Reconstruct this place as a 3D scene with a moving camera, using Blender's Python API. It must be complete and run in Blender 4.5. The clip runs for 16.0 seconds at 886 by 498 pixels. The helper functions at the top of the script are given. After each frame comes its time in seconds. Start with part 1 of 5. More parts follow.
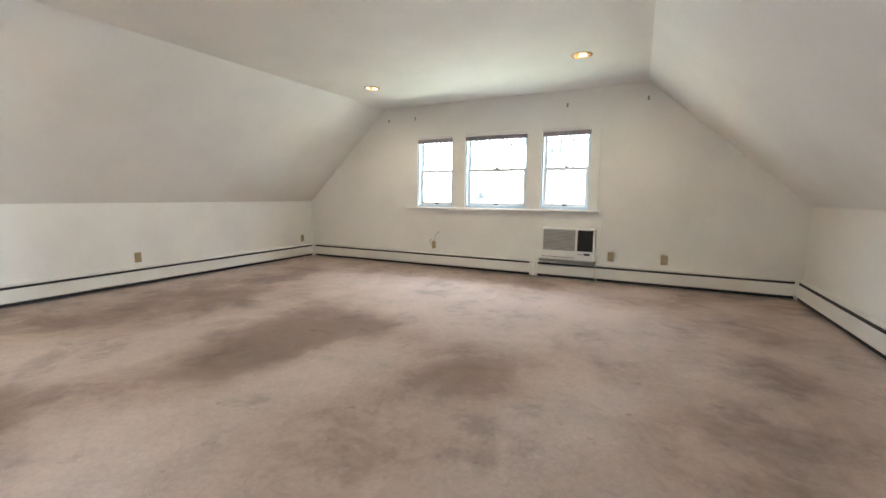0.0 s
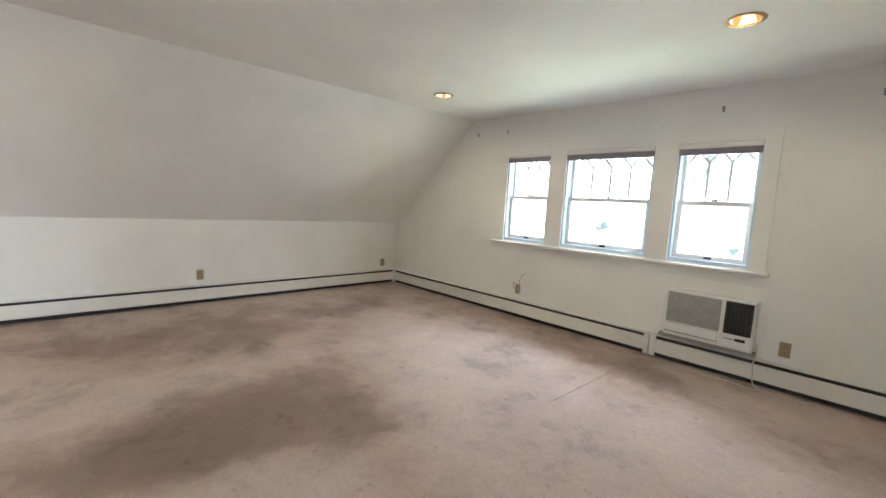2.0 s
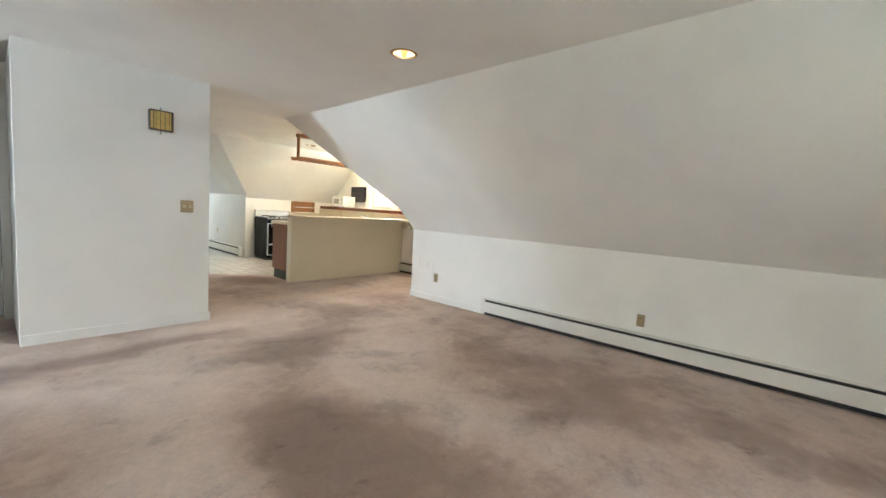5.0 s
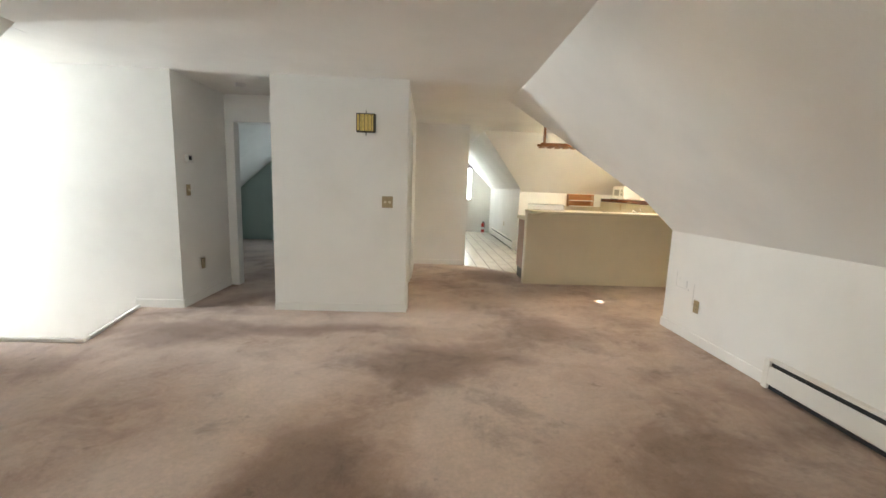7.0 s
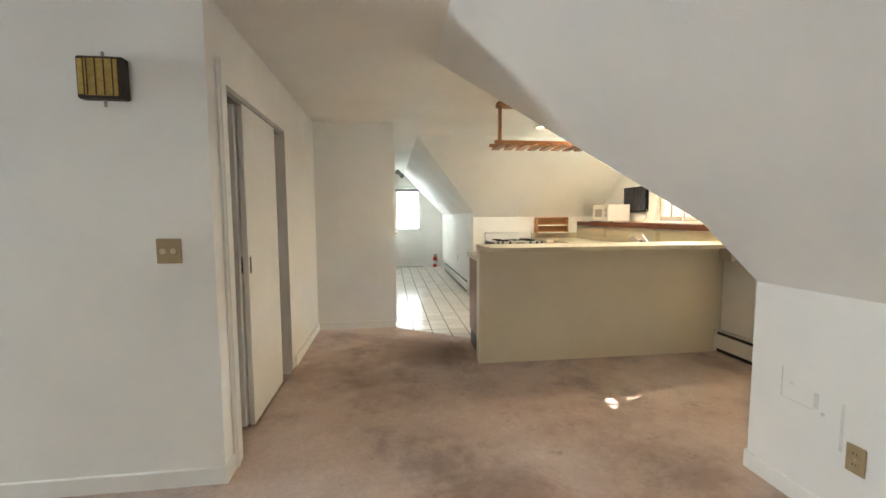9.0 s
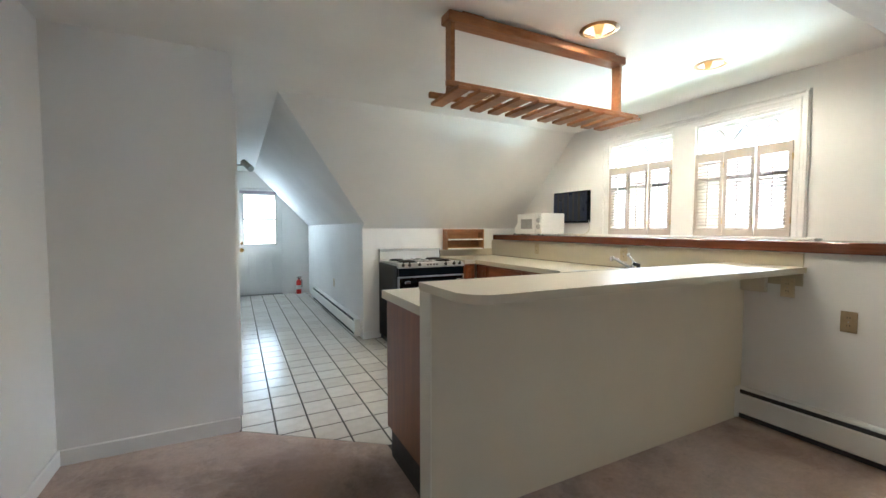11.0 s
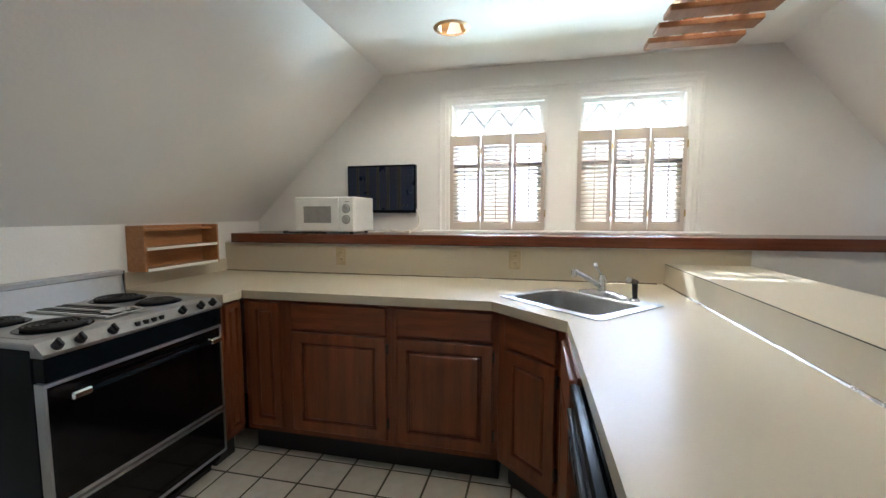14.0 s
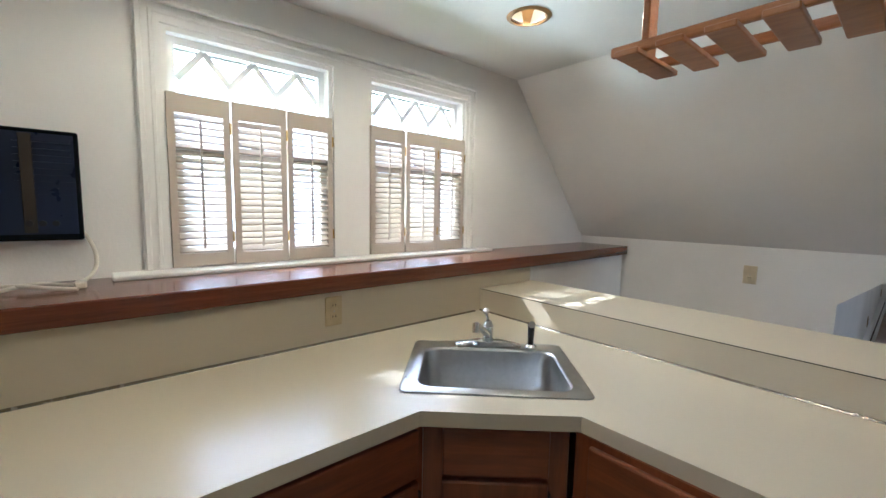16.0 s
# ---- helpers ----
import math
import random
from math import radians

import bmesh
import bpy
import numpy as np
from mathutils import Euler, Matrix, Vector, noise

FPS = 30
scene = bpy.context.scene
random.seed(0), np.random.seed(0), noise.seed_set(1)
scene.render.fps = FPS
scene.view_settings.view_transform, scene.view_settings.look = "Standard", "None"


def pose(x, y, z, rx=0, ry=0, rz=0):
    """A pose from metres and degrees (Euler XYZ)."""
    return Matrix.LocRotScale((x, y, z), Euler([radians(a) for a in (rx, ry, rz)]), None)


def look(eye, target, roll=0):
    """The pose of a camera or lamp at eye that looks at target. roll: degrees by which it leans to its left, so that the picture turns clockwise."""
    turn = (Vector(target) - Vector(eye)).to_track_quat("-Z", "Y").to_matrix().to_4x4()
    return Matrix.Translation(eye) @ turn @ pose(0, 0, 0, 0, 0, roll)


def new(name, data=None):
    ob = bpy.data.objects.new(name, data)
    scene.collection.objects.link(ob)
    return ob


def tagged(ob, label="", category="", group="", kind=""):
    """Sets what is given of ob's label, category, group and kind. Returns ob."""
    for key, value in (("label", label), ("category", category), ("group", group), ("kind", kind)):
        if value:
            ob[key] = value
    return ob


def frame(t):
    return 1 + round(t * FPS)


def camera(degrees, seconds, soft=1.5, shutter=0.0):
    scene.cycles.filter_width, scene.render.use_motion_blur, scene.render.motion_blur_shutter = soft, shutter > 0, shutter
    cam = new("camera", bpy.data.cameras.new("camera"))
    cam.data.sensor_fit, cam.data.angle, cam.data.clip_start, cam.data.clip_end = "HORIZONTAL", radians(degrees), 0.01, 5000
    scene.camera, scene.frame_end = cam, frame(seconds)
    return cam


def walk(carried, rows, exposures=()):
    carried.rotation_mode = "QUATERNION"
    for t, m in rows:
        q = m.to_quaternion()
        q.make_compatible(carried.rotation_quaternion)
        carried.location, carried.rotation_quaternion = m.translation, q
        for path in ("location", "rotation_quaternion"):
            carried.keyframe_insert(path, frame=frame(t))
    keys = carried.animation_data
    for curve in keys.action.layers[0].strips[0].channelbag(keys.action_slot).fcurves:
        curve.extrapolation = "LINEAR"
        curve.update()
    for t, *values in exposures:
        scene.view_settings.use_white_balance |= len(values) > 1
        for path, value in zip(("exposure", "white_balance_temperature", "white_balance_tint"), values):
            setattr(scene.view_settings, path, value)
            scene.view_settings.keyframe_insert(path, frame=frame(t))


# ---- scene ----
cam = camera(95.0, 16.0)
PATH = [
    (0, (-0.081, 0.374, 1.039), (-0.963, 2.151, 0.782), 0.4),
    (0.5, (-0.183, 0.584, 1.164), (-0.85, 2.448, 0.883), 0.8),
    (1, (-0.189, 0.91, 1.258), (-1.022, 2.7, 0.937), -0.5),
    (1.5, (-0.108, 1.32, 1.275), (-1.23, 2.952, 1.001), 1.5),
    (2, (-0.134, 1.774, 1.266), (-1.555, 3.165, 1.051), 3.3),
    (2.5, (-0.126, 2.255, 1.251), (-1.815, 3.306, 1.04), 2.9),
    (3, (-0.214, 2.784, 1.235), (-2.121, 3.337, 0.996), 3.5),
    (3.5, (-0.406, 3.158, 1.236), (-2.393, 3.252, 1.028), 3.4),
    (4, (-0.61, 3.572, 1.254), (-2.547, 3.124, 1.044), 3.4),
    (4.5, (-0.928, 3.883, 1.216), (-2.716, 3.003, 1.04), 3.5),
    (5, (-1.283, 4.101, 1.219), (-2.775, 2.782, 1.037), 3.5),
    (5.2, (-1.459, 4.163, 1.258), (-2.771, 2.668, 1.051), 3.6),
    (7.3, (-3.145, 3.567, 1.276), (-3.201, 1.589, 0.981), 1.9),
    (7.5, (-3.241, 3.365, 1.254), (-3.328, 1.388, 0.964), 1.7),
    (8, (-3.41, 2.822, 1.277), (-3.488, 0.837, 1.046), 1.1),
    (8.5, (-3.529, 2.235, 1.282), (-3.729, 0.253, 1.104), 1.3),
    (9, (-3.596, 1.664, 1.274), (-3.851, -0.313, 1.114), -0.3),
    (9.5, (-3.579, 1.153, 1.254), (-4.045, -0.789, 1.157), 0.4),
    (10, (-3.598, 0.65, 1.263), (-4.244, -1.24, 1.161), 0.1),
    (10.2, (-3.603, 0.452, 1.271), (-4.339, -1.405, 1.168), -0.1),
    (12.3, (-3.715, -1.153, 1.231), (-4.96, -2.715, 1.134), 0.6),
    (12.5, (-3.716, -1.32, 1.233), (-5.09, -2.77, 1.141), 0.4),
    (13, (-3.845, -1.727, 1.242), (-5.473, -2.884, 1.138), -0.0),
    (13.5, (-3.972, -2.132, 1.266), (-5.797, -2.94, 1.13), -0.4),
    (14, (-4.151, -2.51, 1.311), (-6.093, -2.955, 1.141), -0.1),
    (14.5, (-4.399, -2.845, 1.339), (-6.387, -2.902, 1.131), 0.3),
    (15, (-4.64, -3.137, 1.361), (-6.59, -2.752, 1.142), 0.8),
    (15.5, (-4.902, -3.3, 1.394), (-6.704, -2.458, 1.184), 1.2),
    (16, (-5.167, -3.328, 1.45), (-6.674, -2.029, 1.247), 1.1),
]
EXPOSURES = [(0.0, 3.45, 6000, 8), (2.5, 3.25, 5900, 6), (4.0, 3.35, 5950, 5), (5.0, 3.35, 5850, 5), (7.5, 3.1, 6500, 7), (9.0, 3.0, 6200, 6), (9.5, 2.82, 5850, 6),
             (10.0, 2.85, 5500, 6), (12.5, 1.85, 5000, 6), (13.5, 1.8, 5050, 9), (14.5, 2.04, 5000, 9), (15.5, 1.85, 5050, 9), (16.0, 1.65, 5000, 9)]
walk(cam, [(t, look(eye, target, roll)) for t, eye, target, roll in PATH], EXPOSURES)

# ---- light ----
SUN_WAY = Vector((1.0, 0.43, -1.0)).normalized()
world = bpy.data.worlds.new("world")
scene.world = world
world.use_nodes = True
sky = world.node_tree.nodes.new("ShaderNodeTexSky")
sky.sky_type, sky.sun_disc = "NISHITA", False
sky.sun_elevation = math.asin(-SUN_WAY.z)
sky.sun_rotation = math.atan2(-SUN_WAY.x, -SUN_WAY.y)
world.node_tree.links.new(sky.outputs[0], world.node_tree.nodes["Background"].inputs[0])
world.node_tree.nodes["Background"].inputs[1].default_value = 0.12
sun = new("sun", bpy.data.lights.new("sun", "SUN"))
sun.data.energy, sun.data.angle, sun.data.color = 5.0, radians(0.5), (1.0, 0.94, 0.84)
sun.matrix_basis = look((0, 0, 0), SUN_WAY)

LAMP_WATTS, K_LAMP_WATTS = 2.1, 5.2
# how strongly the sheets outside glow to light the rooms
SKY_NORTH, SKY_WEST, TREES_GLOW_NORTH, TREES_GLOW_WEST, DOOR_GLOW = 1.9, 12.0, 1.5, 2.0, 2.0
LAWN_GLOW_NORTH, LAWN_GLOW_WEST = 1.2, 18.0
STAIR_DAYLIGHT = 23.0


# ---- materials ----
def nodes_of(name, rough=0.6, metal=0.0, colour=(0.8, 0.8, 0.8), spec=0.5):
    m = bpy.data.materials.new(name)
    m.use_nodes = True
    n, k = m.node_tree.nodes, m.node_tree.links
    b = n["Principled BSDF"]
    b.inputs["Base Color"].default_value = (*colour, 1)
    b.inputs["Roughness"].default_value = rough
    b.inputs["Metallic"].default_value = metal
    b.inputs["Specular IOR Level"].default_value = spec
    return m, n, k, b


def coords(n, k, scale=(1, 1, 1), kind="Object"):
    tc, mp = n.new("ShaderNodeTexCoord"), n.new("ShaderNodeMapping")
    mp.inputs["Scale"].default_value = scale
    k.new(tc.outputs[kind], mp.inputs[0])
    return mp.outputs[0]


def noise_at(n, k, vec, scale, detail=4.0, rough=0.55):
    t = n.new("ShaderNodeTexNoise")
    t.inputs["Scale"].default_value, t.inputs["Detail"].default_value, t.inputs["Roughness"].default_value = scale, detail, rough
    k.new(vec, t.inputs["Vector"])
    return t.outputs[0]


def ramp(n, k, fac, stops):
    r = n.new("ShaderNodeValToRGB")
    while len(r.color_ramp.elements) < len(stops):
        r.color_ramp.elements.new(0.5)
    for e, (p, c) in zip(r.color_ramp.elements, stops):
        e.position, e.color = p, (*c, 1)
    k.new(fac, r.inputs[0])
    return r.outputs[0]


def mixed(n, k, fac, a, b, how="MIX"):
    x = n.new("ShaderNodeMix")
    x.data_type, x.blend_type = "RGBA", how
    for socket, v in ((x.inputs[0], fac), (x.inputs[6], a), (x.inputs[7], b)):
        if isinstance(v, (int, float)):
            socket.default_value = v
        elif isinstance(v, tuple):
            socket.default_value = (*v, 1)
        else:
            k.new(v, socket)
    return x.outputs[2]


def bumped(n, k, b, height, strength, distance):
    u = n.new("ShaderNodeBump")
    u.inputs["Strength"].default_value, u.inputs["Distance"].default_value = strength, distance
    k.new(height, u.inputs["Height"])
    k.new(u.outputs[0], b.inputs["Normal"])


def paint(name, colour, rough=0.6, grain=120.0, bump=0.25, dirt=0.05, kind="Object", spec=0.35):
    """Painted plaster or wood: faint blotches, roller grain."""
    m, n, k, b = nodes_of(name, rough, 0, colour, spec)
    v = coords(n, k, kind=kind)
    dark = tuple(c * (1 - dirt * 2.2) for c in colour)
    light = tuple(min(1, c * (1 + dirt * 0.5)) for c in colour)
    big = noise_at(n, k, v, 1.3, 5)
    k.new(ramp(n, k, big, [(0.3, dark), (0.55, colour), (0.75, light)]), b.inputs["Base Color"])
    bumped(n, k, b, noise_at(n, k, v, grain, 3), bump, 0.002)
    return m


def plain(name, colour, rough=0.5, metal=0.0, spec=0.5, wear=0.12, scale=18.0):
    m, n, k, b = nodes_of(name, rough, metal, colour, spec)
    v = coords(n, k)
    f = noise_at(n, k, v, scale, 5)
    k.new(ramp(n, k, f, [(0.3, tuple(c * (1 - wear) for c in colour)), (0.7, tuple(min(1, c * (1 + wear)) for c in colour))]), b.inputs["Base Color"])
    r = n.new("ShaderNodeMapRange")
    r.inputs[3].default_value, r.inputs[4].default_value = max(0.02, rough - 0.07), min(1, rough + 0.1)
    k.new(noise_at(n, k, v, scale * 2.3, 3), r.inputs[0])
    k.new(r.outputs[0], b.inputs["Roughness"])
    return m


def wood(name, dark, light, along=(1, 14, 14), rough=0.38, scale=3.0, coat=0.0):
    """Grain that runs along the axis of the smallest number in along."""
    m, n, k, b = nodes_of(name, rough, 0, light, 0.4)
    v = coords(n, k, along)
    grain = noise_at(n, k, v, scale, 8, 0.65)
    fine = noise_at(n, k, v, scale * 7, 3)
    base = ramp(n, k, grain, [(0.3, dark), (0.5, tuple((a + c) / 2 for a, c in zip(dark, light))), (0.68, light)])
    k.new(mixed(n, k, 0.2, base, ramp(n, k, fine, [(0.35, dark), (0.65, light)])), b.inputs["Base Color"])
    b.inputs["Coat Weight"].default_value = coat
    bumped(n, k, b, fine, 0.12, 0.001)
    return m


def glowing(name, colour, strength):
    m = bpy.data.materials.new(name)
    m.use_nodes = True
    n, k = m.node_tree.nodes, m.node_tree.links
    n.remove(n["Principled BSDF"])
    e = n.new("ShaderNodeEmission")
    e.inputs[0].default_value, e.inputs[1].default_value = (*colour, 1), strength
    k.new(e.outputs[0], n["Material Output"].inputs[0])
    return m, n, k, e


WALL = paint("wall_paint", (0.86, 0.845, 0.81), 0.62, 90, 0.35, 0.03)
SLOPE = paint("ceiling_paint", (0.86, 0.845, 0.81), 0.68, 70, 0.45, 0.03)
TRIM = paint("trim_paint", (0.86, 0.845, 0.81), 0.36, 60, 0.1, 0.03)
# white frame paint with the blue of the sky's light put into its colour
SKY_TINTED_WHITE = paint("sky_tinted_white_paint", (0.64, 0.75, 0.86), 0.4, 60, 0.1, 0.03)
HEATER = paint("heater_enamel", (0.82, 0.80, 0.75), 0.34, 50, 0.06, 0.05)
# near-black colour that stands for the shade inside the heaters' openings
SLOT_SHADE = plain("heater_slot_shade", (0.02, 0.02, 0.022), 0.6)
LAMINATE = paint("cream_laminate", (0.57, 0.505, 0.375), 0.3, 300, 0.04, 0.02, spec=0.28)
EDGE = paint("laminate_edge", (0.74, 0.69, 0.57), 0.4, 200, 0.05, 0.03)
PANEL = paint("beige_panel", (0.66, 0.59, 0.45), 0.5, 160, 0.1, 0.03)
CABINET = wood("cabinet_oak_vertical", (0.120, 0.035, 0.011), (0.255, 0.077, 0.025), (9, 9, 0.7), 0.36, 2.4, 0.15)
CABINET_H = wood("cabinet_oak_across", (0.120, 0.035, 0.011), (0.255, 0.077, 0.025), (1.2, 1.2, 14), 0.36, 2.4, 0.15)
LEDGE = wood("ledge_mahogany", (0.07, 0.018, 0.007), (0.17, 0.052, 0.02), (22, 1, 22), 0.26, 2.5, 0.3)
RACK = wood("rack_oak", (0.22, 0.085, 0.028), (0.40, 0.18, 0.07), (2, 10, 14), 0.36, 3, 0.2)
SHELF = wood("shelf_pine", (0.30, 0.13, 0.045), (0.46, 0.23, 0.085), (1, 12, 14), 0.42, 3, 0.1)
ROD = wood("closet_rod_wood", (0.12, 0.04, 0.02), (0.2, 0.08, 0.035), (14, 1, 14), 0.4)
SHUTTER = paint("shutter_paint", (0.55, 0.475, 0.395), 0.45, 80, 0.08, 0.04)
BLACK = plain("black_enamel", (0.004, 0.006, 0.008), 0.16, 0, 0.12, 0.2)
BLACK_GLASS = plain("black_oven_glass", (0.003, 0.003, 0.0035), 0.08, 0, 0.3, 0.1)
BLACK_MATT = plain("black_plastic", (0.012, 0.012, 0.013), 0.5)
IRON = plain("burner_coil", (0.02, 0.019, 0.018), 0.55, 0.5)
CHROME = plain("chrome", (0.72, 0.72, 0.72), 0.13, 1.0, 0.5, 0.05)
STEEL = plain("brushed_steel", (0.46, 0.455, 0.44), 0.3, 1.0, 0.5, 0.06, 40)
SILVER = plain("stove_aluminium", (0.52, 0.52, 0.51), 0.42, 1.0, 0.5, 0.03, 60)
DULL_METAL = plain("dull_metal_strip", (0.30, 0.28, 0.25), 0.24, 1.0, 0.5, 0.15, 25)
IVORY = plain("ivory_plastic", (0.62, 0.53, 0.36), 0.4)
IVORY_DARK = plain("aged_ivory_plate", (0.48, 0.39, 0.23), 0.4)
TAN = plain("tan_plate", (0.36, 0.27, 0.15), 0.4)
GOLD = plain("gold_mesh", (0.55, 0.40, 0.13), 0.32, 0.8, 0.5, 0.2, 60)
BRASS = plain("brass", (0.62, 0.43, 0.15), 0.2, 1.0)
DARK_BROWN = plain("dark_brown_plastic", (0.03, 0.022, 0.014), 0.4)
WHITE = plain("white_plastic", (0.80, 0.79, 0.76), 0.35, 0, 0.5, 0.03)
PALE_GREY = plain("pale_grey_metal", (0.5, 0.5, 0.48), 0.4)
GREY = plain("grey_plastic", (0.30, 0.29, 0.27), 0.5)
GRILLE = plain("grille_grey", (0.30, 0.29, 0.26), 0.5)
NAVY = plain("navy_panel", (0.008, 0.014, 0.038), 0.28, 0, 0.5, 0.25, 6)
RED = plain("red_enamel", (0.55, 0.02, 0.015), 0.3)
BLIND = plain("blind_fabric", (0.36, 0.32, 0.35), 0.8)
CORD = plain("white_cord", (0.66, 0.62, 0.53), 0.5)
STAIN = plain("old_filler", (0.70, 0.69, 0.66), 0.7)
DARK_WALL = paint("bedroom_paint", (0.38, 0.46, 0.43), 0.6, 90, 0.3, 0.03)


CARPET_WEAR = [(-3.25, 2.2, 0.24, 0.85, 0, 0.32), (-1.85, 2.1, 0.26, 0.75, -5, 0.26), (-0.45, 2.35, 0.45, 0.6, -15, 0.24), (-1.5, 4.1, 1.6, 0.75, -8, 0.36),
               (-1.9, 1.25, 0.6, 0.35, 20, 0.2), (-3.45, 1.5, 0.5, 0.45, 0, 0.17), (-2.2, -0.08, 0.7, 0.18, 0, 0.16),
               (-2.55, 2.25, 0.42, 0.9, 0, -0.3), (-1.95, 3.05, 0.45, 0.35, 0, -0.22), (-1.0, 2.65, 0.35, 0.35, 0, -0.22), (-3.0, 0.95, 0.45, 0.3, 20, -0.24),
               (-4.2, 3.1, 0.6, 1.0, 15, -0.17), (-1.0, 0.35, 0.5, 0.26, 0, -0.32), (-2.0, 0.2, 1.0, 0.14, 0, -0.18), (-4.1, 0.14, 0.5, 0.35, 0, -0.18), (-3.95, -2.05, 0.35, 0.3, -35, -0.26)]


def carpet_material():
    m, n, k, b = nodes_of("carpet", 0.95, 0, (0.4, 0.3, 0.25), 0.1)
    v = coords(n, k)
    warp = n.new("ShaderNodeVectorMath")
    warp.operation = "ADD"
    wn = n.new("ShaderNodeTexNoise")
    wn.inputs["Scale"].default_value = 1.1
    k.new(v, wn.inputs["Vector"])
    k.new(v, warp.inputs[0])
    soft = n.new("ShaderNodeVectorMath")
    soft.operation = "SCALE"
    soft.inputs["Scale"].default_value = 0.35
    k.new(wn.outputs[1], soft.inputs[0])
    k.new(soft.outputs[0], warp.inputs[1])
    wv = warp.outputs[0]
    broad = noise_at(n, k, wv, 0.85, 4, 0.55)
    mid = noise_at(n, k, wv, 2.2, 6, 0.68)
    fine = noise_at(n, k, v, 260, 3, 0.7)
    tuft = noise_at(n, k, v, 45, 4, 0.6)
    # pale worn tracks (+) and soiled patches (-): centre, radii, turn, weight
    total = n.new("ShaderNodeMath")
    total.operation = "MULTIPLY_ADD"
    total.inputs[1].default_value, total.inputs[2].default_value = 0.75, 0.005
    k.new(broad, total.inputs[0])
    ragged = n.new("ShaderNodeMath")
    ragged.operation = "MULTIPLY_ADD"
    ragged.inputs[1].default_value = 0.34
    k.new(noise_at(n, k, wv, 4.2, 9, 0.72), ragged.inputs[0])
    k.new(total.outputs[0], ragged.inputs[2])
    field = ragged.outputs[0]
    for cx, cy, rx, ry, turn, weight in CARPET_WEAR:
        mp = n.new("ShaderNodeMapping")
        mp.vector_type = "TEXTURE"
        mp.inputs["Location"].default_value = (cx + 0.175, cy + 0.175, 0.175)
        mp.inputs["Rotation"].default_value = (0, 0, radians(turn))
        mp.inputs["Scale"].default_value = (rx * 1.5, ry * 1.5, 100)
        g, s = n.new("ShaderNodeTexGradient"), n.new("ShaderNodeMath")
        g.gradient_type, s.operation = "SPHERICAL", "MULTIPLY_ADD"
        s.inputs[1].default_value = weight
        k.new(wv, mp.inputs[0])
        k.new(mp.outputs[0], g.inputs[0])
        k.new(g.outputs[1], s.inputs[0])
        k.new(field, s.inputs[2])
        field = s.outputs[0]
    a = ramp(n, k, field, [(0.34, (0.285, 0.190, 0.142)), (0.46, (0.385, 0.268, 0.208)), (0.54, (0.52, 0.385, 0.312)), (0.70, (0.65, 0.520, 0.450))])
    c = ramp(n, k, mid, [(0.34, (0.56, 0.55, 0.54)), (0.45, (0.9, 0.9, 0.9)), (0.62, (1.06, 1.05, 1.04))])
    d = mixed(n, k, 0.75, a, c, "MULTIPLY")
    spots = ramp(n, k, noise_at(n, k, wv, 7.0, 4, 0.7), [(0.29, (0.5, 0.47, 0.45)), (0.37, (1, 1, 1))])
    d = mixed(n, k, 0.6, d, spots, "MULTIPLY")
    e = ramp(n, k, tuft, [(0.3, (0.8, 0.8, 0.8)), (0.7, (1.12, 1.12, 1.12))])
    d = mixed(n, k, 0.55, d, e, "MULTIPLY")
    d = mixed(n, k, 0.4, d, ramp(n, k, fine, [(0.3, (0.6, 0.6, 0.6)), (0.7, (1.2, 1.2, 1.2))]), "MULTIPLY")
    k.new(d, b.inputs["Base Color"])
    b.inputs["Sheen Weight"].default_value = 0.22
    b.inputs["Sheen Roughness"].default_value = 0.6
    bumped(n, k, b, fine, 0.7, 0.006)
    return m


def tile_material():
    m, n, k, b = nodes_of("white_floor_tile", 0.22, 0, (0.7, 0.66, 0.6), 0.5)
    v = coords(n, k)
    info = n.new("ShaderNodeObjectInfo")
    base = ramp(n, k, info.outputs["Random"], [(0.0, (0.66, 0.615, 0.54)), (1.0, (0.76, 0.72, 0.65))])
    f = ramp(n, k, noise_at(n, k, v, 14, 5), [(0.3, (0.9, 0.89, 0.87)), (0.7, (1.03, 1.03, 1.03))])
    k.new(mixed(n, k, 1.0, base, f, "MULTIPLY"), b.inputs["Base Color"])
    bumped(n, k, b, noise_at(n, k, v, 22, 3), 0.24, 0.003)
    return m


CARPET, TILE = carpet_material(), tile_material()
GROUT = plain("dark_grout", (0.085, 0.072, 0.062), 0.9)


def glass_material():
    m = bpy.data.materials.new("window_glass")
    m.use_nodes = True
    n, k = m.node_tree.nodes, m.node_tree.links
    n.remove(n["Principled BSDF"])
    t, g, x = n.new("ShaderNodeBsdfTransparent"), n.new("ShaderNodeBsdfGlossy"), n.new("ShaderNodeMixShader")
    g.inputs["Roughness"].default_value = 0.02
    x.inputs[0].default_value = 0.06
    k.new(t.outputs[0], x.inputs[1])
    k.new(g.outputs[0], x.inputs[2])
    k.new(x.outputs[0], n["Material Output"].inputs[0])
    return m


GLASS = glass_material()


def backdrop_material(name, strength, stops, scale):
    """Distance seen through the windows: pale sky and leaves, far out of focus, made to glow as daylight."""
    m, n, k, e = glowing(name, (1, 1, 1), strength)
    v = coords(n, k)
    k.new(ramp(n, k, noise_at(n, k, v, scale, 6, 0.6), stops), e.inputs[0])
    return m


BULB = glowing("lamp_glow", (1.0, 0.76, 0.42), 1.5)[0]
TRIM_GOLD = plain("lamp_reflector", (0.36, 0.21, 0.08), 0.38, 0.4)


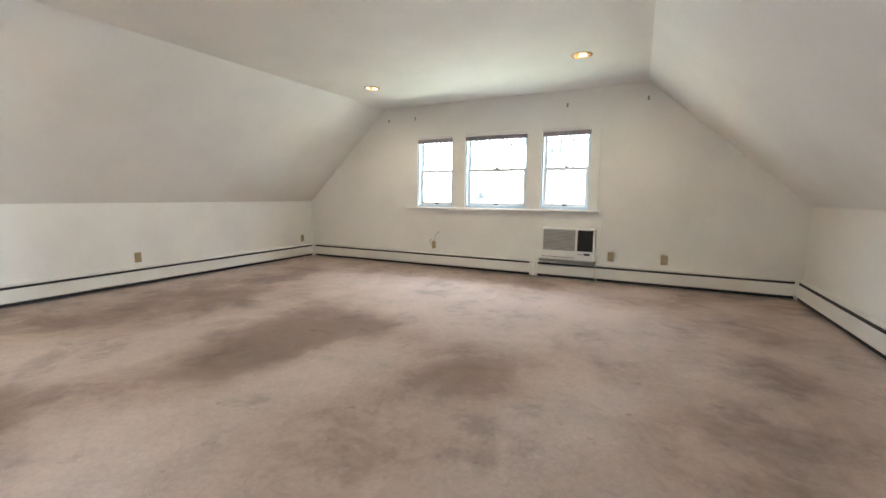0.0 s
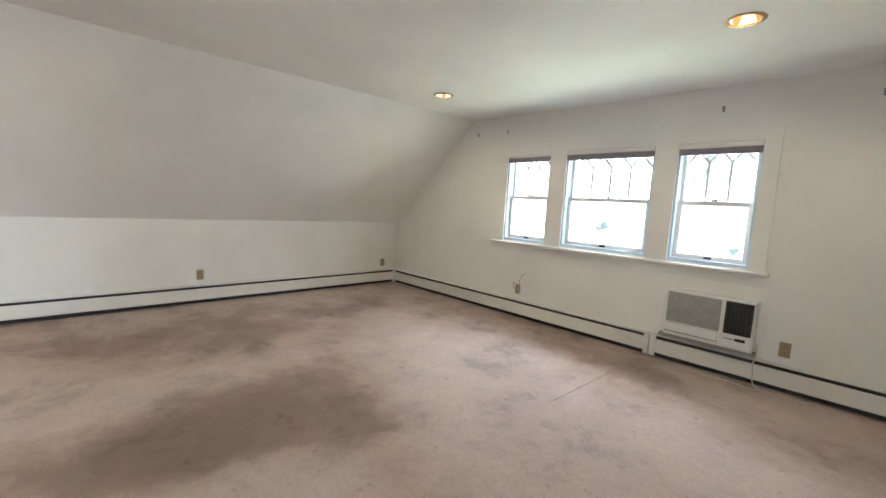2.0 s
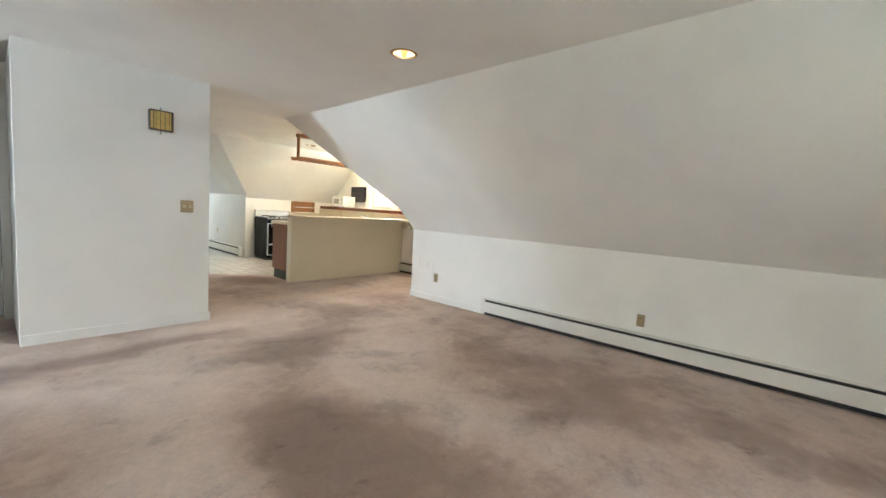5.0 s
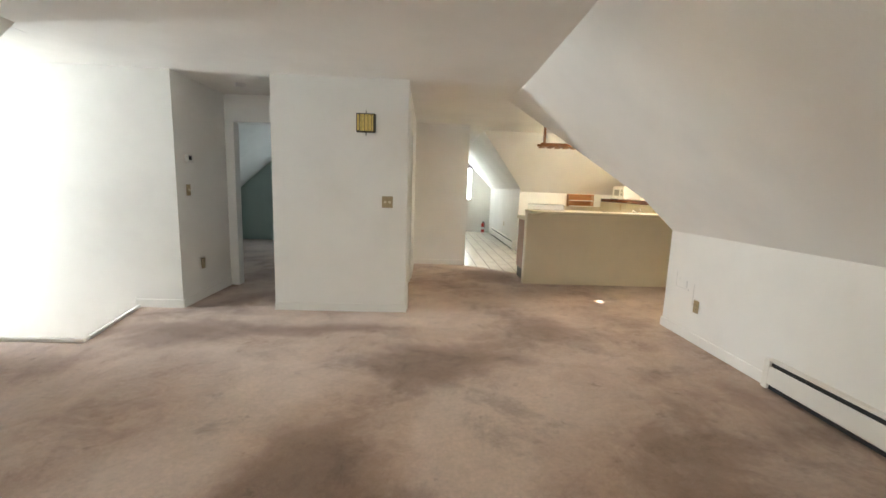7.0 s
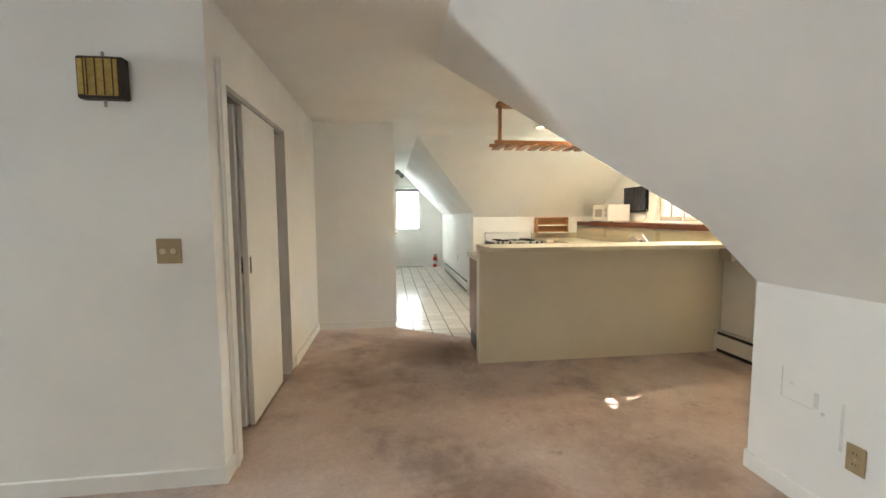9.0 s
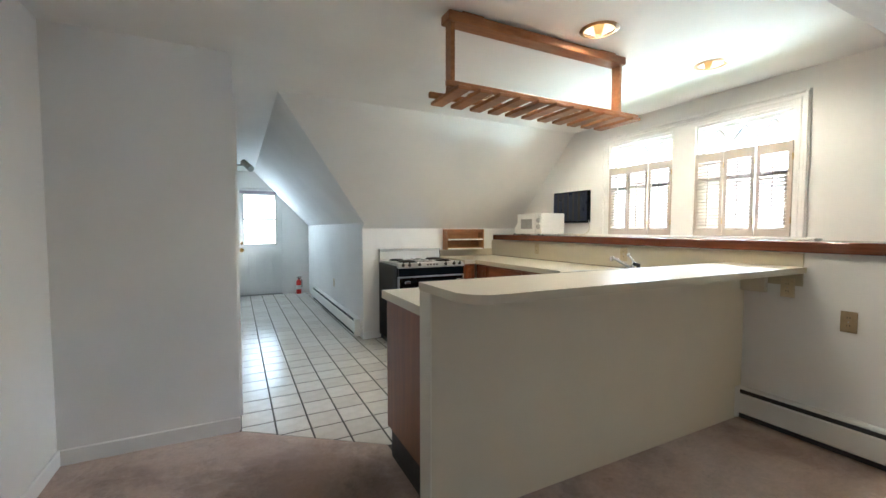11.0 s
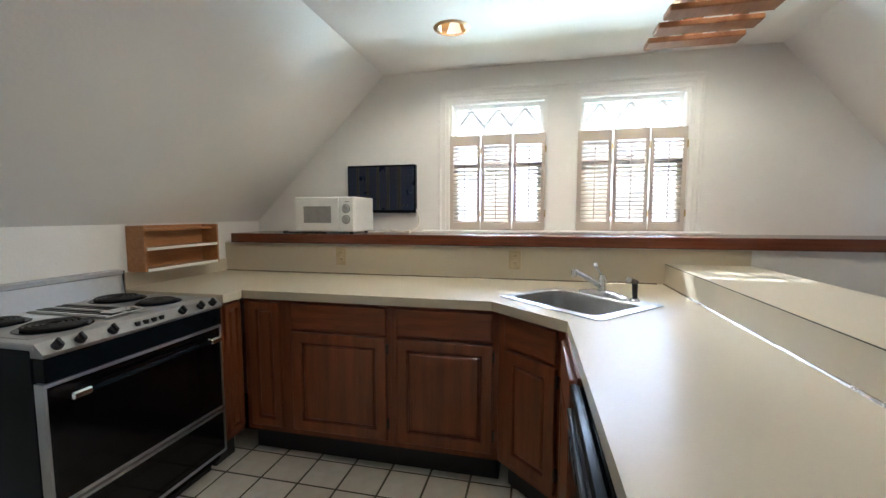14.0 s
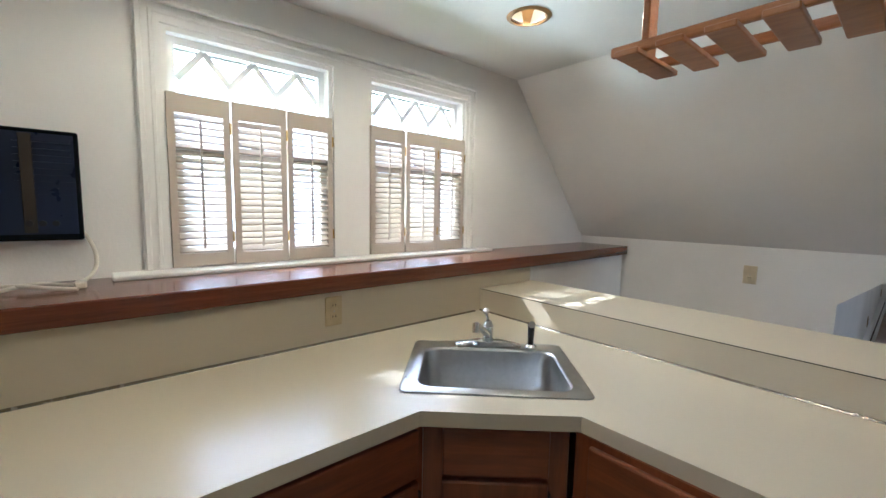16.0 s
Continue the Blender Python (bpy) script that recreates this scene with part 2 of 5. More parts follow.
# ---- mesh helpers ----
def box(bm, x0, x1, y0, y1, z0, z1, bev=0.0, seg=1):
    x0, x1, y0, y1, z0, z1 = min(x0, x1), max(x0, x1), min(y0, y1), max(y0, y1), min(z0, z1), max(z0, z1)
    m = Matrix.Translation(((x0 + x1) / 2, (y0 + y1) / 2, (z0 + z1) / 2)) @ Matrix.Diagonal((x1 - x0, y1 - y0, z1 - z0, 1))
    made = bmesh.ops.create_cube(bm, size=1, matrix=m)["verts"]
    if bev:
        edges = list({e for v in made for e in v.link_edges})
        bmesh.ops.bevel(bm, geom=edges, offset=bev, segments=seg, profile=0.5, affect="EDGES")
    return bm


def a_box(*args, **kw):
    return box(bmesh.new(), *args, **kw)


def rod(bm, a, b, r, r2=None, sides=16):
    a, b = Vector(a), Vector(b)
    m = Matrix.Translation((a + b) / 2) @ (b - a).to_track_quat("Z", "Y").to_matrix().to_4x4()
    bmesh.ops.create_cone(bm, cap_ends=True, segments=sides, radius1=r, radius2=r if r2 is None else r2, depth=(b - a).length, matrix=m)
    return bm


def a_rod(*args, **kw):
    return rod(bmesh.new(), *args, **kw)


def slab(bm, points, shift):
    """A flat polygon made thick by the vector shift."""
    low = [bm.verts.new(p) for p in points]
    high = [bm.verts.new(Vector(p) + Vector(shift)) for p in points]
    bm.faces.new(low)
    bm.faces.new(high[::-1])
    for i in range(len(points)):
        j = (i + 1) % len(points)
        bm.faces.new((low[j], low[i], high[i], high[j]))
    bmesh.ops.recalc_face_normals(bm, faces=bm.faces)
    return bm


def a_slab(points, shift):
    return slab(bmesh.new(), points, shift)


def pierced(bm, u0, u1, v0, v1, holes, place, thick):
    """A plate from u0, v0 to u1, v1 with square holes; place(u, v, w) lays it in the world, w runs from 0 to thick."""
    us = sorted({u0, u1, *(h for q in holes for h in q[:2])})
    vs = sorted({v0, v1, *(h for q in holes for h in q[2:])})
    us, vs = [u for u in us if u0 <= u <= u1], [v for v in vs if v0 <= v <= v1]

    def solid(i, j):
        if not (0 <= i < len(us) - 1 and 0 <= j < len(vs) - 1):
            return False
        u, v = (us[i] + us[i + 1]) / 2, (vs[j] + vs[j + 1]) / 2
        return not any(a < u < b and c < v < d for a, b, c, d in holes)

    cache = {}

    def vert(i, j, w):
        if (i, j, w) not in cache:
            cache[i, j, w] = bm.verts.new(place(us[i], vs[j], w))
        return cache[i, j, w]

    for i in range(len(us) - 1):
        for j in range(len(vs) - 1):
            if not solid(i, j):
                continue
            for w in (0, thick):
                bm.faces.new([vert(*q, w) for q in ((i, j), (i + 1, j), (i + 1, j + 1), (i, j + 1))])
            for di, dj, a, b in ((-1, 0, (i, j), (i, j + 1)), (1, 0, (i + 1, j), (i + 1, j + 1)), (0, -1, (i, j), (i + 1, j)), (0, 1, (i, j + 1), (i + 1, j + 1))):
                if not solid(i + di, j + dj):
                    bm.faces.new([vert(*a, 0), vert(*b, 0), vert(*b, thick), vert(*a, thick)])
    bmesh.ops.recalc_face_normals(bm, faces=bm.faces)
    return bm


def cut(bm, point, normal):
    """Takes away what lies on the side to which the normal points, and closes the cut."""
    r = bmesh.ops.bisect_plane(bm, geom=[*bm.verts, *bm.edges, *bm.faces], plane_co=point, plane_no=normal, clear_outer=True)
    bmesh.ops.holes_fill(bm, edges=[e for e in r["geom_cut"] if isinstance(e, bmesh.types.BMEdge)])
    return bm


def turned(bm, m):
    bmesh.ops.transform(bm, matrix=m, verts=bm.verts)
    return bm


def origin_of(ob):
    p = Vector((0, 0, 0))
    while ob:
        p, ob = p + ob.location, ob.parent
    return p


def part(name, bm, material, parent=None, label="", smooth=False):
    """Links a bmesh, given in the world's numbers, as one mesh under a thing or a part."""
    if parent:
        bmesh.ops.translate(bm, vec=-origin_of(parent), verts=bm.verts)
    me = bpy.data.meshes.new(name)
    bm.to_mesh(me)
    bm.free()
    me.materials.append(material)
    if smooth:
        for p in me.polygons:
            p.use_smooth = True
        me.set_sharp_from_angle(angle=radians(35))
    ob = new(name, me)
    if parent:
        ob.parent = parent
    return tagged(ob, label)


def thing(name, at, label, category, group="", kind=""):
    ob = new(name)
    ob.empty_display_size = 0.1
    ob.location = at
    return tagged(ob, label, category, group, kind)


def structure(name, bm, material, label, category):
    return tagged(part(name, bm, material), label, category, kind="structure")


def tube(name, points, radius, material, parent=None, label=""):
    """A bent cord or pipe through the points."""
    cu = bpy.data.curves.new(name, "CURVE")
    cu.dimensions, cu.bevel_depth, cu.bevel_resolution, cu.resolution_u = "3D", radius, 3, 8
    sp = cu.splines.new("NURBS")
    sp.points.add(len(points) - 1)
    base = origin_of(parent) if parent else Vector()
    for q, p in zip(sp.points, points):
        q.co = (*(Vector(p) - base), 1)
    sp.use_endpoint_u, sp.order_u = True, 3
    cu.materials.append(material)
    tmp = bpy.data.objects.new(name, cu)
    me = bpy.data.meshes.new_from_object(tmp)
    bpy.data.objects.remove(tmp)
    ob = new(name, me)
    if parent:
        ob.parent = parent
    return tagged(ob, label)


# ---- the setting ----
CEIL = 2.31
NORTH, WEST, EAST = 5.85, -5.42, 1.46
KNEE_W, KNEE_E = 0.94, 0.96
K_WEST, K_LOW, K_NORTH, K_SOUTH = -7.0, -6.64, -0.21, -4.68
HALL_W, HALL_E, HALL_END = -4.90, -3.64, -8.55
EDGE_W, EDGE_E = -3.90, -0.06
WELL_X, WELL_Y = -0.27, 0.58
FRONT = -0.37
CARPET_Z = -0.03
TILT = 0.012


def ceil_at(y):
    """The large room's ceiling rises a little to the north."""
    return CEIL + TILT * max(0.0, y)


bm = bmesh.new()
pierced(bm, -7.2, 1.6, -8.75, 6.05, [(WELL_X, 1.6, FRONT, WELL_Y)], lambda u, v, w: (u, v, -0.045 - w), 0.18)
structure("floor", bm, GROUT, "bare subfloor under carpet and tiles", "floor")
TILE_BED = [(-7.0, -4.78), (HALL_W - 0.1, -4.78), (HALL_W - 0.1, -8.7), (-2.92, -8.7), (-2.92, -3.06), (-3.60, -3.06), (-3.64, -2.97), (-4.40, -2.41), (-4.40, -1.78), (-7.0, -1.78)]
structure("floor_tile_bed", a_slab([(x, y, -0.046) for x, y in TILE_BED], (0, 0, 0.0481)), GROUT, "dark grout bed under the floor tiles", "floor")

bm = bmesh.new()
for xa, xb, ya, yb in ((WEST, WELL_X, FRONT, NORTH), (WELL_X, EAST, WELL_Y, NORTH),
                       (K_LOW, WEST, FRONT, -0.13), (-1.44, -0.5, -1.4, FRONT), (-2.6, EAST, -5.7, -1.4), (-2.77, -1.56, -2.0, -0.42)):
    slab(bm, [(xa, ya, -0.044), (xb, ya, -0.044), (xb, yb, -0.044), (xa, yb, -0.044)], (0, 0, CARPET_Z + (0.044 if ya > -0.4 else 0.043)))
# by the bar the carpet rises gently to the height of the tiles
low, high = CARPET_Z - 0.014, -0.0125
slab(bm, [(K_LOW, -1.05, high), (-2.77, -1.05, high), (-2.77, FRONT, low), (K_LOW, FRONT, low)], (0, 0, 0.014))
slab(bm, [(K_LOW, -1.05, high), (K_LOW, -1.78, high), (-4.40, -1.78, high), (-4.40, -2.41, high), (-3.64, -2.97, high), (-2.77, -3.0, high), (-2.77, -1.05, high)], (0, 0, 0.014))
slab(bm, [(WELL_X, FRONT, -0.16), (-0.02, FRONT, -0.16), (WELL_X, 0.52, -0.16)], (0, 0, 0.16 + CARPET_Z))
structure("carpet", bm, CARPET, "worn stained pinkish beige wall-to-wall carpet", "carpet")

structure("carpet_seam", a_slab([(-1.487, 4.22, -0.032), (-1.473, 4.22, -0.032), (-1.441, 5.05, -0.032), (-1.455, 5.05, -0.032)], (0, 0, 0.005)), CARPET, "raised seam in the worn carpet", "carpet seam")

# stairs down to the east, with carpet on each step
for i in range(9):
    xa = WELL_X + 0.25 * i
    z = -0.19 * (i + 1)
    structure("stair_step", a_box(xa, xa + 0.28, FRONT, WELL_Y, z - 0.19, z, bev=0.012, seg=2), CARPET, "carpeted stair step going down", "stair step")
structure("wall_stairwell_north", a_box(WELL_X, 4.0, WELL_Y, WELL_Y + 0.1, -2.2, -0.21), WALL, "painted side of the stairwell", "wall")
structure("wall_stairwell_low", a_box(-0.5, 4.0, FRONT - 0.12, FRONT + 0.004, -2.2, -0.001), WALL, "painted lower wall of the stairwell", "wall")
structure("stair_landing", a_box(1.98, 4.0, FRONT, WELL_Y, -1.95, -1.75), CARPET, "carpeted landing at the foot of the stairs", "landing")
structure("trim_stairwell", a_box(WELL_X - 0.02, EAST, WELL_Y, WELL_Y + 0.03, -0.2, 0.0, bev=0.004), TRIM, "white edge board round the stairwell", "trim")
structure("stair_skirt", a_slab([(-0.03, FRONT, 0.07), (-0.03, FRONT, -0.13), (2.2, FRONT, -1.80), (2.2, FRONT, -1.58)], (0, 0.018, 0)), TRIM, "white skirt board along the stairs", "trim")

structure("trim_stair_edge", a_slab([(-0.055, FRONT + 0.02, -0.18), (-0.255, 0.535, -0.18), (-0.280, 0.535, -0.18), (-0.080, FRONT + 0.02, -0.18)], (0, 0, 0.175)), TRIM, "white edge board along the slanted stair edge", "trim")

# ceilings
mw = (CEIL - KNEE_W) / (EDGE_W - WEST)
kink = WEST + (1.24 - KNEE_W) / mw
me = (CEIL - KNEE_E) / (EAST - EDGE_E)
TOP_RISE = TILT * (NORTH + 0.2)
CORNER_Y = -0.14
KINK_Y = K_NORTH + (CORNER_Y - K_NORTH) * (kink + 7.15) / (WEST + 7.15)
LAMP_SPOTS = [(-3.22, 4.68), (-0.71, 4.54), (-3.31, 1.82), (-5.38, -2.99), (-6.38, -2.97), (-6.38, -1.80), (-5.38, -1.80)]
cans = [(x - 0.065, x + 0.065, y - 0.065, y + 0.065) for x, y in LAMP_SPOTS]
bm = bmesh.new()
pierced(bm, -4.0, 0.04, -8.7, NORTH + 0.2, cans[:3] + [(-4.0, -4.0, 0.0, 0.0)], lambda u, v, w: (u, v, ceil_at(v) + w), 0.12)
pierced(bm, -7.15, -4.0, -3.7, -1.02, cans[3:], lambda u, v, w: (u, v, CEIL + w), 0.12)
structure("ceiling", bm, SLOPE, "flat white painted ceiling", "ceiling")
structure("ceiling_slope_west", a_slab([(WEST, NORTH + 0.2, KNEE_W), (EDGE_W + TOP_RISE / mw, NORTH + 0.2, CEIL + TOP_RISE), (EDGE_W, 0, CEIL), (EDGE_W, -1.12, CEIL), (kink, KINK_Y + 0.004, 1.24), (WEST, CORNER_Y + 0.004, KNEE_W)], (-0.10, 0, 0.11)),
          SLOPE, "white sloping ceiling over the low side wall", "ceiling")
structure("ceiling_slope_kitchen_north", a_slab([(-7.15, K_NORTH, 1.24), (kink, KINK_Y, 1.24), (EDGE_W, -1.12, CEIL), (-7.15, -1.12, CEIL)], (0, 0.11, 0.095)),
          SLOPE, "white sloping ceiling of the kitchen dormer", "ceiling")
structure("ceiling_slope_kitchen_south", a_slab([(-7.15, -3.6, CEIL), (-3.95, -3.6, CEIL), (HALL_W, -4.618, 1.32), (HALL_W, K_SOUTH, 1.26), (-7.15, K_SOUTH, 1.26)], (0, -0.10, 0.105)),
          SLOPE, "white sloping ceiling over the stove", "ceiling")
structure("ceiling_slope_passage", a_slab([(-3.95, -3.6, CEIL), (-3.95, -8.7, CEIL), (HALL_W, -8.7, 1.32), (HALL_W, -4.618, 1.32)], (-0.105, 0, 0.10)),
          SLOPE, "white sloping ceiling along the tiled passage", "ceiling")
CHEEK = WELL_Y + 0.06
structure("ceiling_slope_east", a_slab([(EDGE_E - TOP_RISE / me, NORTH + 0.2, CEIL + TOP_RISE), (EAST, NORTH + 0.2, KNEE_E), (EAST, CHEEK, KNEE_E), (EDGE_E - TILT * CHEEK / me, CHEEK, CEIL + TILT * CHEEK)], (0.10, 0, 0.11)),
          SLOPE, "white sloping ceiling over the low side wall", "ceiling")
structure("ceiling_slope_bedroom", a_slab([(EDGE_E, FRONT - 0.12, CEIL), (EAST, FRONT - 0.12, KNEE_E), (EAST, -8.7, KNEE_E), (EDGE_E, -8.7, CEIL)], (0.10, 0, 0.11)),
          SLOPE, "white sloping bedroom ceiling", "ceiling")

# the dormer over the stairs, with its own window
DORMER_X = 4.0
structure("ceiling_stairs", a_box(0.04, DORMER_X + 0.12, FRONT - 0.12, CHEEK + 0.11, CEIL + 0.004, CEIL + 0.12), SLOPE, "flat white ceiling over the stairs", "ceiling")
structure("wall_stairs_north", a_slab([(EDGE_E - 0.02, CHEEK, CEIL + 0.02), (EAST, CHEEK, KNEE_E - 0.04), (EAST, CHEEK, -0.2), (DORMER_X, CHEEK, -0.2), (DORMER_X, CHEEK, CEIL + 0.02)], (0, 0.1, 0)), WALL, "white side wall of the stair dormer", "wall")
bm = bmesh.new()
STAIR_WINDOW = (-0.20, 0.45, 0.75, 2.05)
pierced(bm, FRONT - 0.12, CHEEK + 0.1, -2.3, CEIL + 0.1, [STAIR_WINDOW], lambda u, v, w: (DORMER_X + w, u, v), 0.12)
structure("wall_stairs_east", bm, WALL, "white end wall of the stairs with a window", "wall")

# walls of the large room
N_WINDOWS = [(-3.23, -2.64), (-2.445, -1.545), (-1.35, -0.74)]
N_SILL, N_HEAD = 0.885, 1.925
bm = bmesh.new()
pierced(bm, WEST - 0.12, EAST + 0.12, -0.2, CEIL + 0.12, [(a, b, N_SILL, N_HEAD) for a, b in N_WINDOWS], lambda u, v, w: (u, NORTH + w, v), 0.2)
cut(bm, (WEST - 0.08, 0, KNEE_W + 0.08), (-mw, 0, 1))
cut(bm, (EAST + 0.08, 0, KNEE_E + 0.08), ((CEIL - KNEE_E) / (EAST - EDGE_E), 0, 1))
structure("wall_north", bm, WALL, "white plaster gable wall with three windows", "wall")
structure("wall_west", a_box(WEST - 0.12, WEST, CORNER_Y + 0.11, NORTH, -0.2, KNEE_W + 0.05), WALL, "low white painted side wall", "wall")
structure("wall_east", a_box(EAST, EAST + 0.12, WELL_Y, NORTH, -0.2, KNEE_E + 0.05), WALL, "low white painted side wall", "wall")
structure("wall_east_bedroom", a_box(EAST, EAST + 0.12, -8.7, FRONT - 0.12, -0.2, KNEE_E + 0.05), DARK_WALL, "low painted bedroom wall", "wall")
structure("wall_kitchen_north", a_slab([(-7.15, K_NORTH, -0.1), (WEST, CORNER_Y, -0.1), (WEST, CORNER_Y, KNEE_W + 0.006), (kink, KINK_Y, 1.246), (-7.15, K_NORTH, 1.246)], (0, 0.11, 0)), WALL, "low white painted kitchen wall", "wall")

# wall with the chime, closet, passage
structure("wall_partition", a_box(-2.77, -1.43, FRONT - 0.12, FRONT, -0.1, CEIL), WALL, "white painted partition wall", "wall")
structure("wall_stairs", a_box(-0.5, DORMER_X, FRONT - 0.12, FRONT + 0.004, -0.001, CEIL + 0.004), WALL, "white painted wall beside the stairs", "wall")
structure("wall_lobby_east", a_box(-0.5, -0.38, -1.4, FRONT - 0.12, -0.1, CEIL), WALL, "white painted lobby wall", "wall")
structure("wall_lobby_west", a_box(-1.55, -1.43, -1.4, FRONT - 0.12, -0.1, CEIL), WALL, "white painted lobby wall", "wall")
bm = bmesh.new()
pierced(bm, -2.67, EAST + 0.02, -0.1, CEIL, [(-1.37, -0.61, -0.1, 1.99)], lambda u, v, w: (u, -1.4 - w, v), 0.12)
cut(bm, (EAST, 0, KNEE_E), ((CEIL - KNEE_E) / (EAST - EDGE_E), 0, 1))
structure("wall_bedroom_north", bm, WALL, "white wall with the bedroom doorway", "wall")
CLOSET = (-1.765, -0.56, -0.1, 1.955)
bm = bmesh.new()
pierced(bm, -3.0, FRONT - 0.12, -0.1, CEIL, [CLOSET], lambda u, v, w: (-2.77 + w, u, v), 0.1)
structure("wall_closet", bm, WALL, "white wall with the sliding closet doors", "wall")
structure("wall_closet_south", a_box(-2.67, -1.56, -2.12, -2.0, -0.1, CEIL), WALL, "inner closet wall", "wall")
structure("wall_closet_back", a_box(-1.68, -1.56, -2.0, -1.52, -0.1, CEIL), WALL, "inner closet wall", "wall")
structure("wall_kitchen_end", a_box(HALL_E, -2.67, -3.12, -3.0, -0.1, CEIL), WALL, "white painted wall end beside the passage", "wall")
bm = bmesh.new()
pierced(bm, HALL_END, -3.12, -0.1, CEIL, [(-4.05, -3.3, -0.1, 2.0)], lambda u, v, w: (HALL_E + w, u, v), 0.12)
structure("wall_passage_east", bm, WALL, "white passage wall with a doorway", "wall")
structure("wall_side_room", a_box(-3.0, -2.9, -4.4, -3.12, -0.1, CEIL), WALL, "white wall behind the side doorway", "wall")
structure("wall_side_room_south", a_box(-3.52, -3.0, -4.4, -4.3, -0.1, CEIL), WALL, "white wall behind the side doorway", "wall")
structure("wall_passage_west", a_box(HALL_W - 0.12, HALL_W, HALL_END - 0.15, K_SOUTH - 0.12, -0.1, 1.37), WALL, "low white painted passage wall", "wall")
DOOR = (-4.41, -3.66)
bm = bmesh.new()
pierced(bm, HALL_W - 0.12, HALL_E + 0.12, -0.1, CEIL + 0.05, [(*DOOR, -0.1, 2.02)], lambda u, v, w: (u, HALL_END - w, v), 0.15)
cut(bm, (HALL_W - 0.05, 0, 1.32 + 0.07), (-1.03, 0, 1))
structure("wall_passage_end", bm, WALL, "white end wall with the outside door", "wall")
structure("wall_kitchen_south", a_box(-7.15, HALL_W, K_SOUTH - 0.12, K_SOUTH, -0.1, 1.32), WALL, "low white wall behind the stove", "wall")

# the bedroom beyond the lobby, seen through its doorway
bm = bmesh.new()
pierced(bm, -2.72, EAST + 0.1, -0.1, CEIL + 0.1, [(-0.97, -0.60, 0.92, 1.72)], lambda u, v, w: (u, -5.7 - w, v), 0.15)
cut(bm, (EAST + 0.05, 0, KNEE_E + 0.05), ((CEIL - KNEE_E) / (EAST - EDGE_E), 0, 1))
structure("wall_bedroom_south", bm, DARK_WALL, "grey-green bedroom end wall with a small window", "wall")
structure("wall_bedroom_west", a_box(-2.72, -2.60, -5.7, -2.12, -0.1, CEIL), DARK_WALL, "grey-green bedroom wall", "wall")

# kitchen window wall, and the thick lower wall with its ledge
K_WINDOWS = [(-3.115, -2.45), (-2.26, -1.595)]
K_SILL, K_HEAD = 1.20, 2.09
bm = bmesh.new()
pierced(bm, -4.85, -0.1, -0.1, CEIL + 0.1, [(a, b, K_SILL, K_HEAD) for a, b in K_WINDOWS], lambda u, v, w: (K_WEST - w, u, v), 0.08)
cut(bm, (0, K_NORTH + 0.05, 1.24 + 0.06), (0, 1.165, 1))
cut(bm, (0, K_SOUTH - 0.05, 1.26 + 0.06), (0, -0.963, 1))
structure("wall_kitchen_west", bm, WALL, "white kitchen gable wall with two windows", "wall")
structure("wall_kitchen_low", a_box(K_WEST, K_LOW, K_SOUTH, K_NORTH, -0.1, 1.118), WALL, "thick low wall under the ledge", "wall")
structure("backsplash", a_box(K_LOW, K_LOW + 0.008, K_SOUTH, -1.38, 0.915, 1.112), LAMINATE, "cream laminate splashback", "splashback")
structure("backsplash_south", a_box(K_LOW + 0.008, -5.84, K_SOUTH, K_SOUTH + 0.008, 0.915, 1.00), LAMINATE, "low cream laminate splashback", "splashback")
bm = a_box(K_WEST, K_LOW + 0.045, -4.60, K_NORTH - 0.012, 1.118, 1.183, bev=0.006, seg=2)
structure("ledge", bm, LEDGE, "long red-brown wooden ledge on the low wall", "ledge")

# baseboards
def baseboard(x0, x1, y0, y1, base=CARPET_Z):
    structure("baseboard", a_box(x0, x1, y0, y1, base - 0.01, base + 0.085, bev=0.004), TRIM, "white painted baseboard", "baseboard")


baseboard(-2.785, -1.43, FRONT, FRONT + 0.015)
baseboard(-0.5, -0.03, FRONT, FRONT + 0.015)
baseboard(-0.515, -0.5, -1.385, FRONT + 0.012)
baseboard(-2.785, -2.77, -0.47, FRONT)
baseboard(-2.785, -2.77, -3.0, -1.86, 0.0)
baseboard(HALL_E, -2.785, -3.0, -2.985, 0.0)
baseboard(WEST, WEST + 0.014, CORNER_Y - 0.01, 1.19)
baseboard(HALL_E - 0.014, HALL_E, HALL_END, -4.15, 0.0)
baseboard(HALL_W, -4.50, HALL_END, HALL_END + 0.014, 0.0)
baseboard(-5.08, HALL_W, K_SOUTH, K_SOUTH + 0.014, 0.0)
baseboard(-5.6, WEST, CORNER_Y - 0.02, CORNER_Y - 0.004)

# casings of closet and doorways
def casing(name, u0, u1, z1, wide, place, label):
    bm = bmesh.new()
    pierced(bm, u0 - wide, u1 + wide, -0.04, z1 + wide, [(u0, u1, -0.05, z1)], place, 0.016)
    structure(name, bm, TRIM, label, "casing")


structure("trim_closet_side", a_box(-2.788, -2.77, -0.56, -0.47, -0.04, 2.04, bev=0.004), TRIM, "white closet door casing", "casing")
structure("trim_closet_bead", a_box(-2.796, -2.788, -0.50, -0.475, -0.04, 2.04, bev=0.003), TRIM, "white closet casing bead", "casing")
structure("trim_closet_track", a_box(-2.735, -2.675, -1.765, -0.56, 1.93, 1.955), GREY, "grey sliding door track", "track")
casing("trim_bedroom_door", -1.37, -0.61, 1.99, 0.07, lambda u, v, w: (u, -1.4 + w, v), "white bedroom door casing")
casing("trim_side_door", -4.05, -3.3, 2.0, 0.09, lambda u, v, w: (HALL_E - w, u, v), "white doorway casing")
